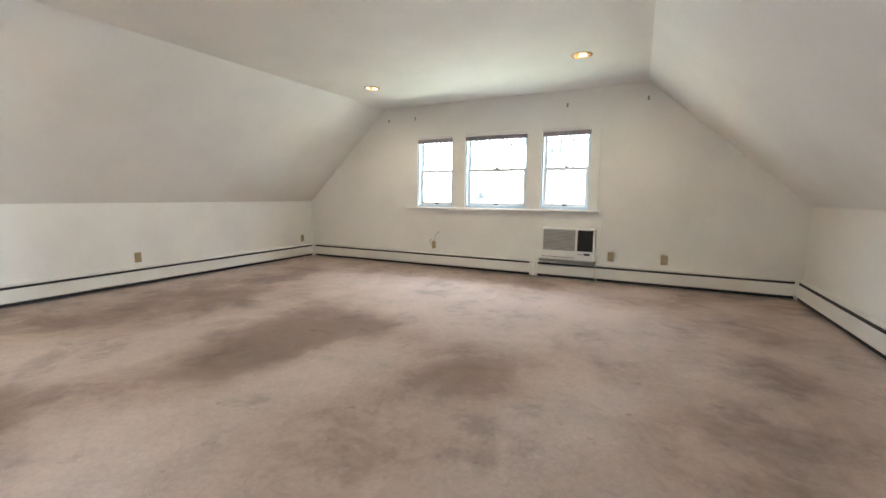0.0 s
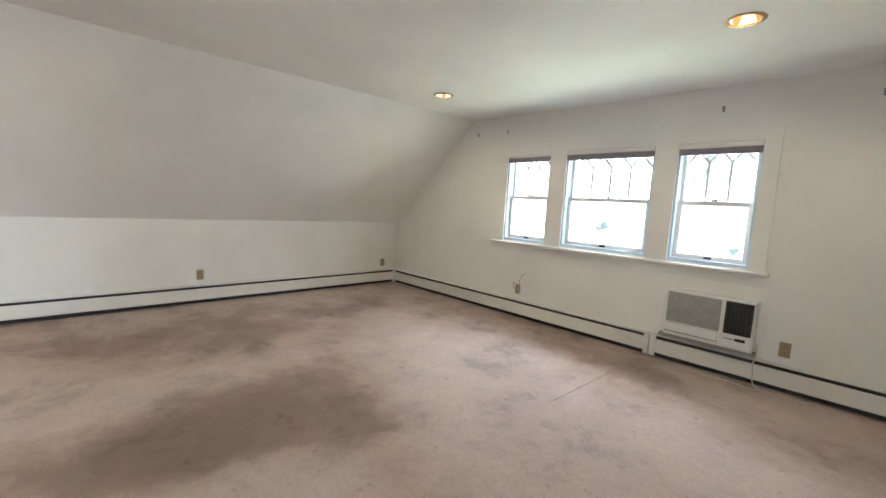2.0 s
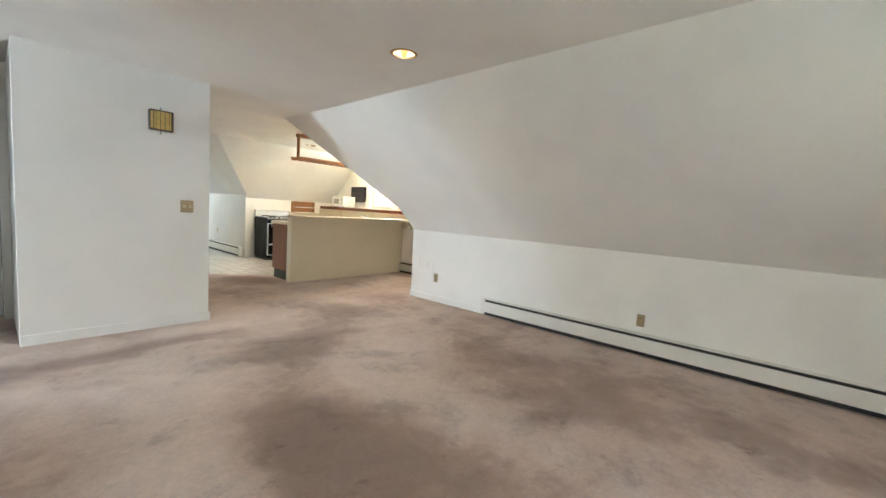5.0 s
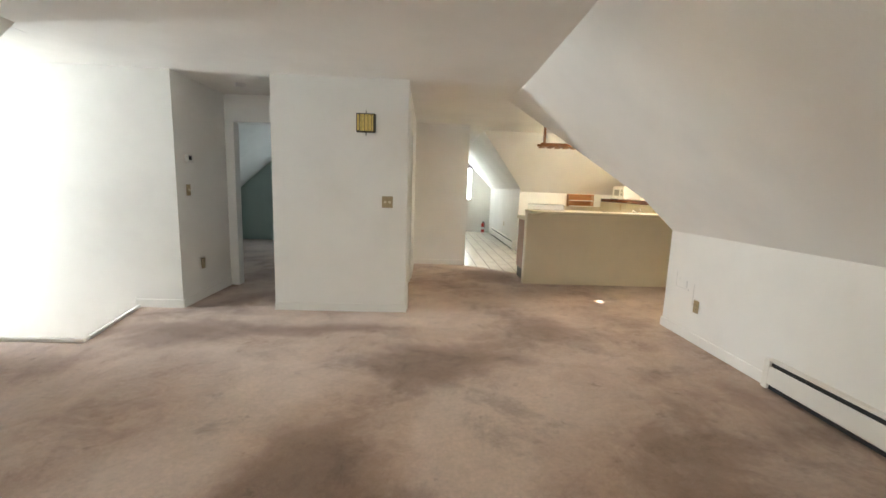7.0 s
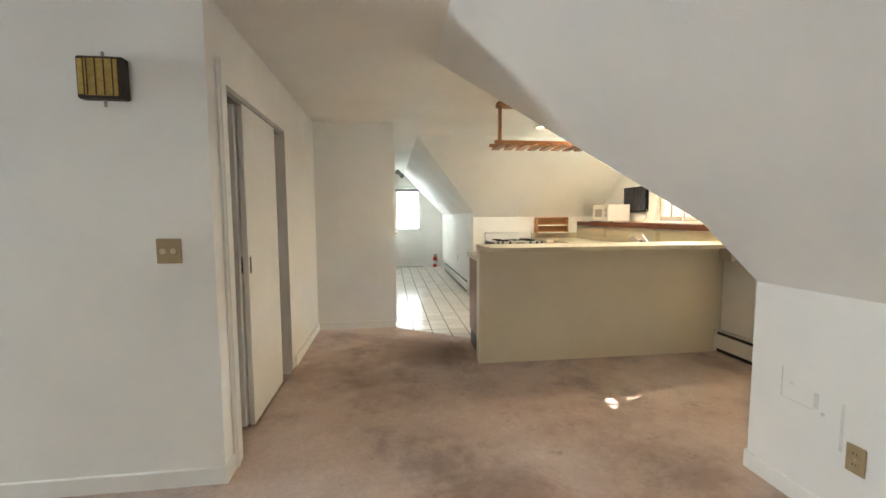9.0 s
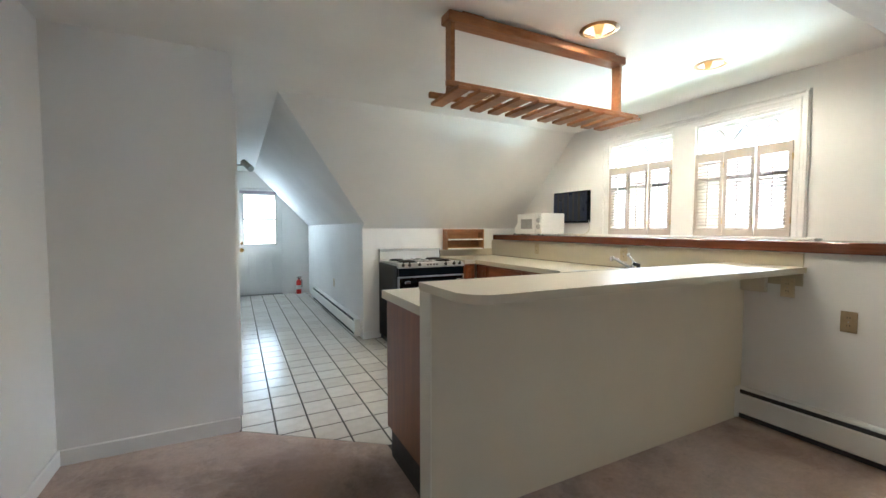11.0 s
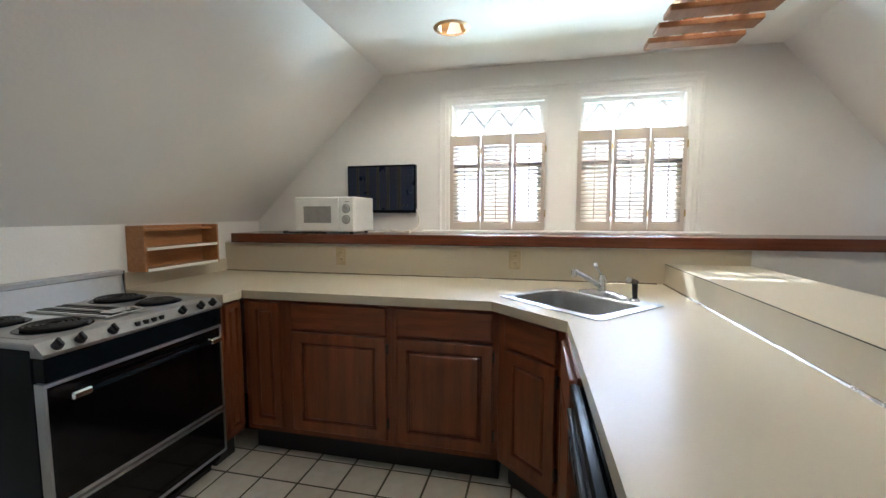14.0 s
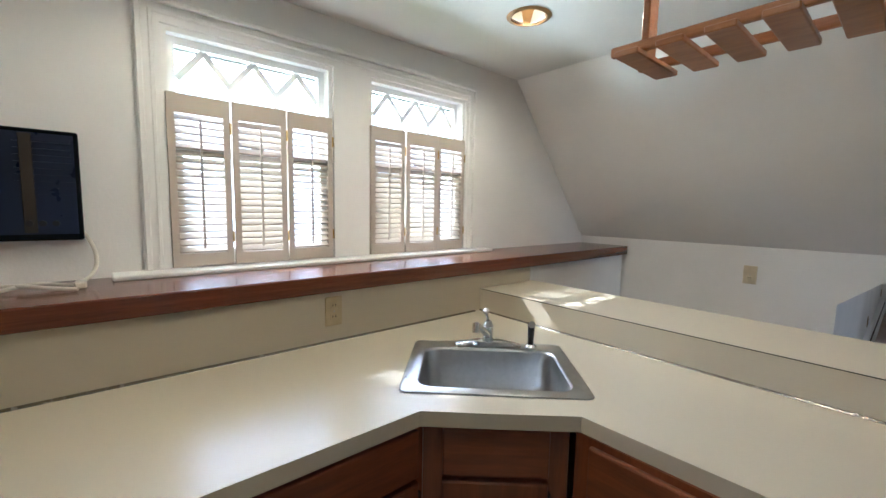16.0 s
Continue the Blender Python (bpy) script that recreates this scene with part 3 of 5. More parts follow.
casing("trim_outside_door", DOOR[0], DOOR[1], 2.02, 0.10, lambda u, v, w: (min(u, HALL_E - 0.002), HALL_END + w, v), "white outside door casing")

# casing, stool and apron of the north windows
bm = bmesh.new()
pierced(bm, -3.34, -0.63, N_SILL - 0.01, N_HEAD + 0.10, [(a, b, N_SILL, N_HEAD) for a, b in N_WINDOWS], lambda u, v, w: (u, NORTH - w, v), 0.018)
structure("trim_north_windows", bm, TRIM, "wide white casing round three windows", "casing")
structure("window_stool_north", a_box(-3.40, -0.60, NORTH - 0.07, NORTH, N_SILL - 0.035, N_SILL - 0.01, bev=0.005, seg=2), TRIM, "white window sill board", "window sill")

bm = bmesh.new()
pierced(bm, -3.195, -1.515, K_SILL, K_HEAD + 0.08, [(a, b, K_SILL - 0.1, K_HEAD) for a, b in K_WINDOWS], lambda u, v, w: (K_WEST + w, u, v), 0.016)
for y in (-3.19, -1.54):
    box(bm, K_WEST + 0.016, K_WEST + 0.032, y, y + 0.02, K_SILL, K_HEAD + 0.08, bev=0.004)
for y in (-3.15, -1.575):
    box(bm, K_WEST + 0.016, K_WEST + 0.024, y, y + 0.014, K_SILL, K_HEAD + 0.04, bev=0.003)
box(bm, K_WEST + 0.016, K_WEST + 0.034, -3.195, -1.515, K_HEAD + 0.06, K_HEAD + 0.08, bev=0.004)
box(bm, K_WEST + 0.016, K_WEST + 0.024, -3.14, -1.57, K_HEAD + 0.025, K_HEAD + 0.04, bev=0.003)
structure("trim_kitchen_windows", bm, TRIM, "moulded white casing round two kitchen windows", "casing")
structure("window_stool_kitchen", a_box(K_WEST, K_WEST + 0.11, -3.29, -1.43, 1.183, 1.20, bev=0.004), TRIM, "white window sill board on the ledge", "window sill")


# ---- windows ----
def strip(bm, a, b, wide, y, deep):
    """A flat bar in an upright plane between two points (u, v)."""
    d = Vector((b[0] - a[0], 0, b[1] - a[1])).normalized()
    s = Vector((-d.z, 0, d.x)) * wide / 2
    p, q = Vector((a[0], y, a[1])), Vector((b[0], y, b[1]))
    slab(bm, [p - s, q - s, q + s, p + s], (0, deep, 0))


def sash(win, name, u0, u1, v0, v1, y, rail=0.04, material=None):
    bm = bmesh.new()
    pierced(bm, u0, u1, v0, v1, [(u0 + rail, u1 - rail, v0 + rail, v1 - rail)], lambda u, v, w: (u, y + w, v), 0.035)
    ob = part(name, bm, material or TRIM, win)
    part("pane", a_box(u0 + rail - 0.005, u1 - rail + 0.005, y + 0.015, y + 0.019, v0 + rail - 0.005, v1 - rail + 0.005), GLASS, ob)
    return ob


def double_hung(index, u0, u1, v0, v1, lights, mate=TRIM, rail=0.03, deep=0.15, set_back=(0.06, 0.098), jamb=None):
    """A double-hung window in a wall that faces -y at y 0: built in place and then turned."""
    win = tagged(new("window_%d" % index), "white double-hung window with lattice upper sash", "window", "double-hung windows", "structure")
    bm = bmesh.new()
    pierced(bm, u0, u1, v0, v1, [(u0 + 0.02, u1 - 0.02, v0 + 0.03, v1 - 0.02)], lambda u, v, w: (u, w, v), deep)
    part("window_frame", bm, jamb or SKY_TINTED_WHITE, win)
    mid = v0 + (v1 - v0) * 0.51
    low = sash(win, "lower_sash", u0 + 0.02, u1 - 0.02, v0 + 0.03, mid + 0.015, set_back[0])
    up = sash(win, "upper_sash", u0 + 0.02, u1 - 0.02, mid - 0.015, v1 - 0.02, set_back[1], rail)
    a, b, c, d = u0 + 0.025 + rail, u1 - 0.025 - rail, mid + 0.02, v1 - 0.025 - rail
    step = (b - a) / lights
    bm = bmesh.new()
    peak, foot = d, d - step * 0.62
    for i in range(lights + 1):
        x = a + i * step
        if i in (0, lights):
            pass
        else:
            strip(bm, (x, c), (x, foot), 0.022, set_back[1] + 0.004, 0.012)
        for s in (-1, 1):
            xm = x + s * step / 2
            if a - 0.001 <= xm <= b + 0.001:
                strip(bm, (x, foot), (xm, peak), 0.023, set_back[1] + 0.004, 0.012)
    part("lattice", bm, mate, up, "white lattice bars")
    part("sash_lock", a_box((u0 + u1) / 2 - 0.025, (u0 + u1) / 2 + 0.025, set_back[0] - 0.005, set_back[0] + 0.025, mid + 0.016, mid + 0.032, bev=0.004), DARK_BROWN, low, "dark metal sash lock")
    part("sash_lift", a_box((u0 + u1) / 2 - 0.03, (u0 + u1) / 2 + 0.03, set_back[0] - 0.015, set_back[0] + 0.002, v0 + 0.042, v0 + 0.060, bev=0.004), DARK_BROWN, low, "dark metal sash lift")
    return win


for i, (a, b) in enumerate(N_WINDOWS):
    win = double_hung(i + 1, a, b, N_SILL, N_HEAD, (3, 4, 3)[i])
    win.location = (0, NORTH, 0)
for i, (a, b) in enumerate(K_WINDOWS):
    win = double_hung(i + 4, a, b, K_SILL, K_HEAD, 3, rail=0.03, deep=0.08, set_back=(0.008, 0.044), jamb=TRIM)
    part("storm_rail", a_box(a + 0.03, b - 0.03, 0.0795, 0.092, K_HEAD - 0.058, K_HEAD - 0.02), GRILLE, win, "dark grey storm window rail")
    win.matrix_basis = pose(K_WEST, 0, 0, 0, 0, 90)
win = tagged(new("window_6"), "plain white bedroom window", "window", kind="structure")
bm = bmesh.new()
pierced(bm, -0.97, -0.60, 0.92, 1.72, [(-0.93, -0.64, 0.96, 1.30), (-0.93, -0.64, 1.34, 1.68)], lambda u, v, w: (u, -5.72 - w, v), 0.05)
part("window_frame", bm, TRIM, win)
part("pane", a_box(-0.93, -0.64, -5.747, -5.743, 0.96, 1.68), GLASS, win)

win = tagged(new("window_7"), "plain white window at the end of the stairs", "window", kind="structure")
bm = bmesh.new()
a, b, c, d = STAIR_WINDOW
pierced(bm, a, b, c, d, [(a + 0.05, b - 0.05, c + 0.05, (c + d) / 2 - 0.02), (a + 0.05, b - 0.05, (c + d) / 2 + 0.02, d - 0.05)], lambda u, v, w: (DORMER_X + 0.03 + w, u, v), 0.05)
part("window_frame", bm, TRIM, win)
part("pane", a_box(DORMER_X + 0.05, DORMER_X + 0.054, a + 0.045, b - 0.045, c + 0.045, d - 0.045), GLASS, win).visible_shadow = False
day = new("stair_window_daylight", bpy.data.lights.new("stair_window_daylight", "AREA"))
day.data.shape, day.data.size, day.data.size_y, day.data.energy, day.data.color = "RECTANGLE", b - a - 0.1, d - c - 0.1, STAIR_DAYLIGHT, (0.90, 0.95, 1.0)
day.matrix_basis = look((DORMER_X + 0.025, (a + b) / 2, (c + d) / 2), (-4.0, (a + b) / 2 + 0.6, 1.3))

day = new("bedroom_window_daylight", bpy.data.lights.new("bedroom_window_daylight", "AREA"))
day.data.shape, day.data.size, day.data.size_y, day.data.energy, day.data.color = "RECTANGLE", 0.29, 0.72, 1.6, (0.78, 0.92, 1.0)
day.matrix_basis = look((-0.785, -5.70, 1.32), (-0.2, 0.0, 1.3))

# ---- outside ----
def backdrop(name, points, material, label):
    bm = bmesh.new()
    bm.faces.new([bm.verts.new(p) for p in points])
    structure(name, bm, material, label, "backdrop")


def wall_of_light(name, north, z0, z1, material, label):
    pts = [(-10, 9.5, z0), (6, 9.5, z0), (6, 9.5, z1), (-10, 9.5, z1)] if north else [(-16, -13, z0), (-16, 9, z0), (-16, 9, z1), (-16, -13, z1)]
    backdrop(name, pts, material, label)


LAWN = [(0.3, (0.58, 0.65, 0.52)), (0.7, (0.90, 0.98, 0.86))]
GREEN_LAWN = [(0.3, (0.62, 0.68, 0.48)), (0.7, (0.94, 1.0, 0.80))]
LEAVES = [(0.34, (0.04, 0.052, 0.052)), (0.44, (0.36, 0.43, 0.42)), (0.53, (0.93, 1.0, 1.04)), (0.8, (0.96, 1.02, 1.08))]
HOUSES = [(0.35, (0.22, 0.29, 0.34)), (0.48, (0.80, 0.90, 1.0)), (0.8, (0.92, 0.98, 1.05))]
OPEN_SKY = [(0.3, (0.84, 0.92, 1.04)), (0.7, (0.94, 0.98, 1.05))]
# lawn, tree and house sheets glow in place of the daylight they would reflect
wall_of_light("backdrop_lawn_north", True, -4, 0.2, backdrop_material("lawn_glow_north", LAWN_GLOW_NORTH, GREEN_LAWN, 1.2), "upright glowing sheet for the sunlit lawn below the windows")
wall_of_light("backdrop_trees_north", True, 0.2, 3.3, backdrop_material("trees_glow_north", TREES_GLOW_NORTH, LEAVES, 2.6), "glowing sheet of leafy trees beyond the windows")
wall_of_light("backdrop_sky_north", True, 3.3, 8.0, backdrop_material("sky_north", SKY_NORTH, OPEN_SKY, 0.5), "bright hazy sky above the trees")
wall_of_light("backdrop_lawn_west", False, -4, 0.3, backdrop_material("lawn_glow_west", LAWN_GLOW_WEST, LAWN, 1.2), "upright glowing sheet for the sunlit garden below the windows")
wall_of_light("backdrop_houses_west", False, 0.3, 4.6, backdrop_material("houses_glow_west", TREES_GLOW_WEST, HOUSES, 0.8), "glowing sheet of houses and trees beyond the kitchen windows")
wall_of_light("backdrop_sky_west", False, 4.6, 9.3, backdrop_material("sky_west", SKY_WEST, OPEN_SKY, 0.5), "bright hazy sky above the houses")
# this sheet glows as well, to light the passage through the door
backdrop("backdrop_south", [(-7, -11, -4), (3, -11, -4), (3, -11, 5), (-7, -11, 5)], backdrop_material("south_glow", DOOR_GLOW, [(0.3, (0.80, 0.90, 0.90)), (0.6, (0.93, 0.99, 0.98))], 0.8), "glowing sheet for the distance beyond the outside door")
bm = bmesh.new()
pierced(bm, -400, 400, -400, 400, [], lambda u, v, w: (u, v, -4.0 - w), 0.1)
structure("ground", bm, plain("lawn", (0.07, 0.11, 0.04), 0.9, scale=1.5), "lawn far below the attic windows", "ground")


# ---- shared fittings ----
def outlet(at, yaw, plate=TAN, label="tan wall outlet plate with two sockets", sockets=2):
    """A duplex outlet on a wall that faces -y before it is turned by yaw."""
    ob = thing("wall_outlet", (0, 0, 0), label, "outlet", "wall outlets")
    p = part("plate", a_box(-0.036, 0.036, -0.007, -0.001, -0.058, 0.058, bev=0.003), plate, ob)
    for z in (-0.022, 0.022)[:sockets]:
        s = part("socket", a_box(-0.016, 0.016, -0.0095, -0.006, z - 0.014, z + 0.014, bev=0.002), plate, ob)
        for x in (-0.006, 0.006):
            part("slot", a_box(x - 0.0012, x + 0.0012, -0.0105, -0.009, z - 0.002, z + 0.007), BLACK_MATT, s)
    part("screw", a_rod((0, -0.0095, 0), (0, -0.006, 0), 0.003, sides=8), STEEL, ob)
    ob.matrix_basis = pose(*at, 0, 0, yaw)
    return ob


def heater(x0, x1, place, label="white enamel baseboard heater with a black slot", caps=(True, True)):
    """A baseboard heater along x with its back at y 0, facing -y, laid in the world by place."""
    ob = thing("baseboard_heater", ((x0 + x1) / 2, 0, 0), label, "heater", "baseboard heaters")
    part("back_plate", a_box(x0, x1, -0.008, -0.001, 0.01, 0.206, bev=0.002), HEATER, ob)
    bm = bmesh.new()
    slab(bm, [(x0, -0.001, 0.214), (x0, -0.040, 0.210), (x0, -0.050, 0.204), (x0, -0.048, 0.199), (x0, -0.038, 0.203), (x0, -0.001, 0.206)], (x1 - x0, 0, 0))
    part("hood", bm, HEATER, ob)
    # the inside is one block, coloured black as the slot's shade
    part("heating_element", a_box(x0 + 0.01, x1 - 0.01, -0.052, -0.010, 0.050, 0.1985), SLOT_SHADE, ob, "heater inside, coloured black for the shade in the slot")
    bm = bmesh.new()
    slab(bm, [(x0, -0.058, 0.176), (x0, -0.066, 0.170), (x0, -0.068, 0.056), (x0, -0.062, 0.046), (x0, -0.058, 0.050), (x0, -0.062, 0.060), (x0, -0.060, 0.168), (x0, -0.056, 0.172)], (x1 - x0, 0, 0))
    part("front_cover", bm, HEATER, ob)
    # a solid black block stands in for the shadow under the cover
    part("floor_gap_shade", a_box(x0 + 0.01, x1 - 0.01, -0.052, -0.010, 0.012, 0.049), SLOT_SHADE, ob, "black block for the shade in the gap under the cover")
    for on, x in zip(caps, (x0, x1 - 0.05)):
        if on:
            part("end_cap", a_box(x, x + 0.05, -0.069, -0.001, 0.012, 0.214, bev=0.006, seg=2), HEATER, ob)
    ob.matrix_basis = place @ Matrix.Translation(((x0 + x1) / 2, 0, 0))
    return ob


def downlight(x, y, group):
    top_z = ceil_at(y)
    ob = thing("recessed_downlight", (x, y, top_z), "lit recessed ceiling lamp with a gold reflector", "ceiling lamp", group)
    bm = bmesh.new()
    inner, outer, top = [], [], []
    for i in range(32):
        c, s = math.cos(i * math.pi / 16), math.sin(i * math.pi / 16)
        outer.append(bm.verts.new((x + 0.1 * c, y + 0.1 * s, top_z - 0.002)))
        inner.append(bm.verts.new((x + 0.08 * c, y + 0.08 * s, top_z - 0.008)))
        top.append(bm.verts.new((x + 0.062 * c, y + 0.062 * s, top_z + 0.10)))
    for i in range(32):
        j = (i + 1) % 32
        bm.faces.new((outer[i], outer[j], inner[j], inner[i]))
        bm.faces.new((inner[i], inner[j], top[j], top[i]))
    bm.faces.new(top)
    bmesh.ops.recalc_face_normals(bm, faces=bm.faces)
    part("reflector", bm, TRIM_GOLD, ob, smooth=True)
    bm = bmesh.new()
    bmesh.ops.create_uvsphere(bm, u_segments=16, v_segments=10, radius=0.034, matrix=Matrix.Translation((x, y, top_z + 0.066)))
    part("bulb", bm, BULB, ob, "glowing warm bulb", smooth=True)
    lamp = new("downlight_beam", bpy.data.lights.new("downlight_beam", "SPOT"))
    lamp.data.energy, lamp.data.color, lamp.data.spot_size, lamp.data.spot_blend, lamp.data.shadow_soft_size = LAMP_WATTS if y > 0 else K_LAMP_WATTS, (1.0, 0.78, 0.5), radians(170), 0.55, 0.05
    lamp.location = (x, y, top_z - 0.012)


for i, (x, y) in enumerate(LAMP_SPOTS):
    downlight(x, y, "downlights of the large room" if i < 3 else "kitchen downlights")

# ---- large room ----
to_north = Matrix.Translation((0, NORTH, CARPET_Z))
to_west = pose(WEST, 0, CARPET_Z, 0, 0, 90)
to_east = pose(EAST, 0, CARPET_Z, 0, 0, -90)
heater(1.19, 5.78, to_west, caps=(True, False))
heater(-5.36, -1.40, to_north, caps=(True, True))
heater(-1.395, 1.39, to_north, "white baseboard heater under the air conditioner", caps=(True, False))
heater(-5.78, -0.75, to_east, caps=(False, True))
for x, y in ((WEST + 0.036, NORTH - 0.036), (EAST - 0.036, NORTH - 0.036)):
    ob = thing("heater_corner", (x, y, CARPET_Z), "white enamel corner cover joining two heaters", "heater corner", "heater corners")
    part("cover", a_box(x - 0.036, x + 0.040, y - 0.040, y + 0.034, CARPET_Z + 0.004, CARPET_Z + 0.216, bev=0.008, seg=2), HEATER, ob)

for y in (0.345, 3.02, 5.60):
    outlet((WEST, y, 0.30), 90)
for x in (-0.44, 0.157):
    outlet((x, NORTH, 0.30), 0)
outlet((EAST, 3.62, 0.33), -90)

# rolled-up blinds
for a, b in N_WINDOWS:
    ob = thing("roller_blind", ((a + b) / 2, NORTH, N_HEAD), "grey blind rolled up at the window head", "blind", "rolled blinds")
    part("headrail", a_box(a + 0.003, b - 0.003, NORTH - 0.03, NORTH + 0.03, N_HEAD - 0.045, N_HEAD - 0.003, bev=0.005), WHITE, ob, "white headrail")
    bm = bmesh.new()
    for i in range(6):
        box(bm, a + 0.006, b - 0.006, NORTH - 0.022, NORTH + 0.028, N_HEAD - 0.056 - i * 0.009, N_HEAD - 0.049 - i * 0.009, bev=0.002)
    part("stacked_slats", bm, BLIND, ob)
for x in (-3.75, -3.28, -1.05, -0.13):
    ob = thing("curtain_bracket", (x, NORTH, 2.20), "small grey curtain rod bracket on the wall", "bracket", "curtain brackets")
    part("plate", a_box(x - 0.010, x + 0.010, NORTH - 0.005, NORTH - 0.001, 2.17, 2.22, bev=0.002), GREY, ob)
    part("hook", a_rod((x, NORTH - 0.005, 2.20), (x, NORTH - 0.04, 2.205), 0.004, sides=8), GREY, ob)


def air_conditioner():
    x0, x1, z0, z1, y = -1.285, -0.625, 0.235, 0.645, NORTH
    ob = thing("air_conditioner", ((x0 + x1) / 2, y, z0), "off-white through-wall air conditioner with a grey grille", "air conditioner")
    part("body", a_box(x0, x1, y - 0.13, y - 0.001, z0, z1, bev=0.012, seg=2), WHITE, ob)
    bm = bmesh.new()
    pierced(bm, x0 - 0.045, x1 + 0.045, z0 - 0.03, z1 + 0.10, [(x0, x1, z0, z1)], lambda u, v, w: (u, y - w, v), 0.014)
    part("surround", bm, TRIM, ob, "cream painted surround board")
    g = part("grille", a_box(x0 + 0.025, x1 - 0.235, y - 0.134, y - 0.129, z0 + 0.125, z1 - 0.02), GRILLE, ob, "grey slatted grille")
    for i in range(15):
        z = z0 + 0.135 + i * 0.0175
        part("slat", a_box(x0 + 0.03, x1 - 0.24, y - 0.140, y - 0.133, z, z + 0.006), PALE_GREY, g)
    v = part("outlet_vent", a_box(x1 - 0.205, x1 - 0.02, y - 0.134, y - 0.129, z0 + 0.125, z1 - 0.02), BLACK_MATT, ob, "dark air outlet")
    for i in range(7):
        x = x1 - 0.195 + i * 0.027
        part("vane", a_box(x, x + 0.004, y - 0.141, y - 0.133, z0 + 0.13, z1 - 0.025), DARK_BROWN, v)
    part("lower_panel", a_box(x0 + 0.015, x1 - 0.235, y - 0.142, y - 0.128, z0 + 0.03, z0 + 0.115, bev=0.006), WHITE, ob)
    part("trim_line", a_box(x0 + 0.02, x1 - 0.235, y - 0.144, y - 0.141, z0 + 0.035, z0 + 0.043), GREY, ob)
    c = part("control_panel", a_box(x1 - 0.215, x1 - 0.015, y - 0.140, y - 0.128, z0 + 0.02, z0 + 0.115, bev=0.004), WHITE, ob)
    part("display", a_box(x1 - 0.12, x1 - 0.05, y - 0.143, y - 0.139, z0 + 0.075, z0 + 0.098), BLACK_MATT, c)
    for i in range(3):
        part("button", a_box(x1 - 0.19 + i * 0.022, x1 - 0.175 + i * 0.022, y - 0.143, y - 0.139, z0 + 0.078, z0 + 0.092), GREY, c)
    part("drip_tray", a_box(x0 - 0.03, x1 + 0.02, y - 0.115, y - 0.014, z0 - 0.03, z0 - 0.004), GREY, ob, "grey metal support shelf")
    tube("power_cord", [(x1 + 0.01, y - 0.03, 0.30), (x1 + 0.03, y - 0.05, 0.24), (x1 + 0.01, y - 0.09, 0.16), (x1 + 0.02, y - 0.10, 0.0), (x1 + 0.07, y - 0.15, -0.022),
                        (x1 + 0.16, y - 0.13, -0.022), (x1 + 0.12, y - 0.20, -0.022), (x1 - 0.02, y - 0.19, -0.022), (x1 - 0.13, y - 0.15, -0.022), (x1 - 0.32, y - 0.20, -0.022), (x1 - 0.42, y - 0.14, -0.022)], 0.005, CORD, ob, "white cord lying on the carpet")


air_conditioner()

ob = thing("phone_jack", (-2.95, NORTH, 0.30), "tan phone jack with a loop of loose wire", "phone jack")
part("box", a_box(-2.98, -2.92, NORTH - 0.03, NORTH - 0.001, 0.25, 0.36, bev=0.006), TAN, ob)
tube("wire", [(-2.95, NORTH - 0.03, 0.35), (-2.99, NORTH - 0.05, 0.40), (-3.01, NORTH - 0.03, 0.36), (-2.99, NORTH - 0.04, 0.30), (-2.93, NORTH - 0.03, 0.33), (-2.93, NORTH - 0.02, 0.43), (-2.89, NORTH - 0.01, 0.50), (-2.86, NORTH - 0.004, 0.51)], 0.0035, GREY, ob, "thin grey wire")

# marks of a removed plate on the low wall
bm = bmesh.new()
for y0, y1, z0, z1 in ((0.02, 0.026, 0.42, 0.565), (0.02, 0.17, 0.42, 0.424), (0.28, 0.292, 0.30, 0.50), (0.17, 0.19, 0.43, 0.50)):
    box(bm, WEST, WEST + 0.0015, y0, y1, z0, z1)
for y, z in ((0.07, 0.50), (0.21, 0.42)):
    rod(bm, (WEST, y, z), (WEST + 0.002, y, z), 0.009, sides=10)
structure("wall_marks", bm, STAIN, "grey filler marks of a removed wall plate", "wall mark")

# partition: chime and switches
ob = thing("door_chime", (-2.357, FRONT, 1.793), "dark brown door chime with a gold ribbed front", "door chime")
part("case", a_box(-2.452, -2.264, FRONT + 0.001, FRONT + 0.05, 1.793, 1.972, bev=0.006), DARK_BROWN, ob)
g = part("front", a_box(-2.430, -2.302, FRONT + 0.049, FRONT + 0.055, 1.805, 1.960), GOLD, ob, "gold grille")
for i in range(14):
    z = 1.811 + i * 0.0108
    part("rib", a_box(-2.428, -2.304, FRONT + 0.0545, FRONT + 0.058, z, z + 0.005), GOLD, g)
for i in range(4):
    x = -2.417 + i * 0.034
    part("bar", a_box(x, x + 0.004, FRONT + 0.057, FRONT + 0.060, 1.805, 1.960), DARK_BROWN, g)
part("end_strip", a_box(-2.294, -2.274, FRONT + 0.049, FRONT + 0.054, 1.808, 1.957), GOLD, ob)
for z in (1.778, 1.985):
    part("knob", a_rod((-2.357, FRONT + 0.02, z - 0.014), (-2.357, FRONT + 0.02, z + 0.014), 0.006, sides=10), GREY, ob)


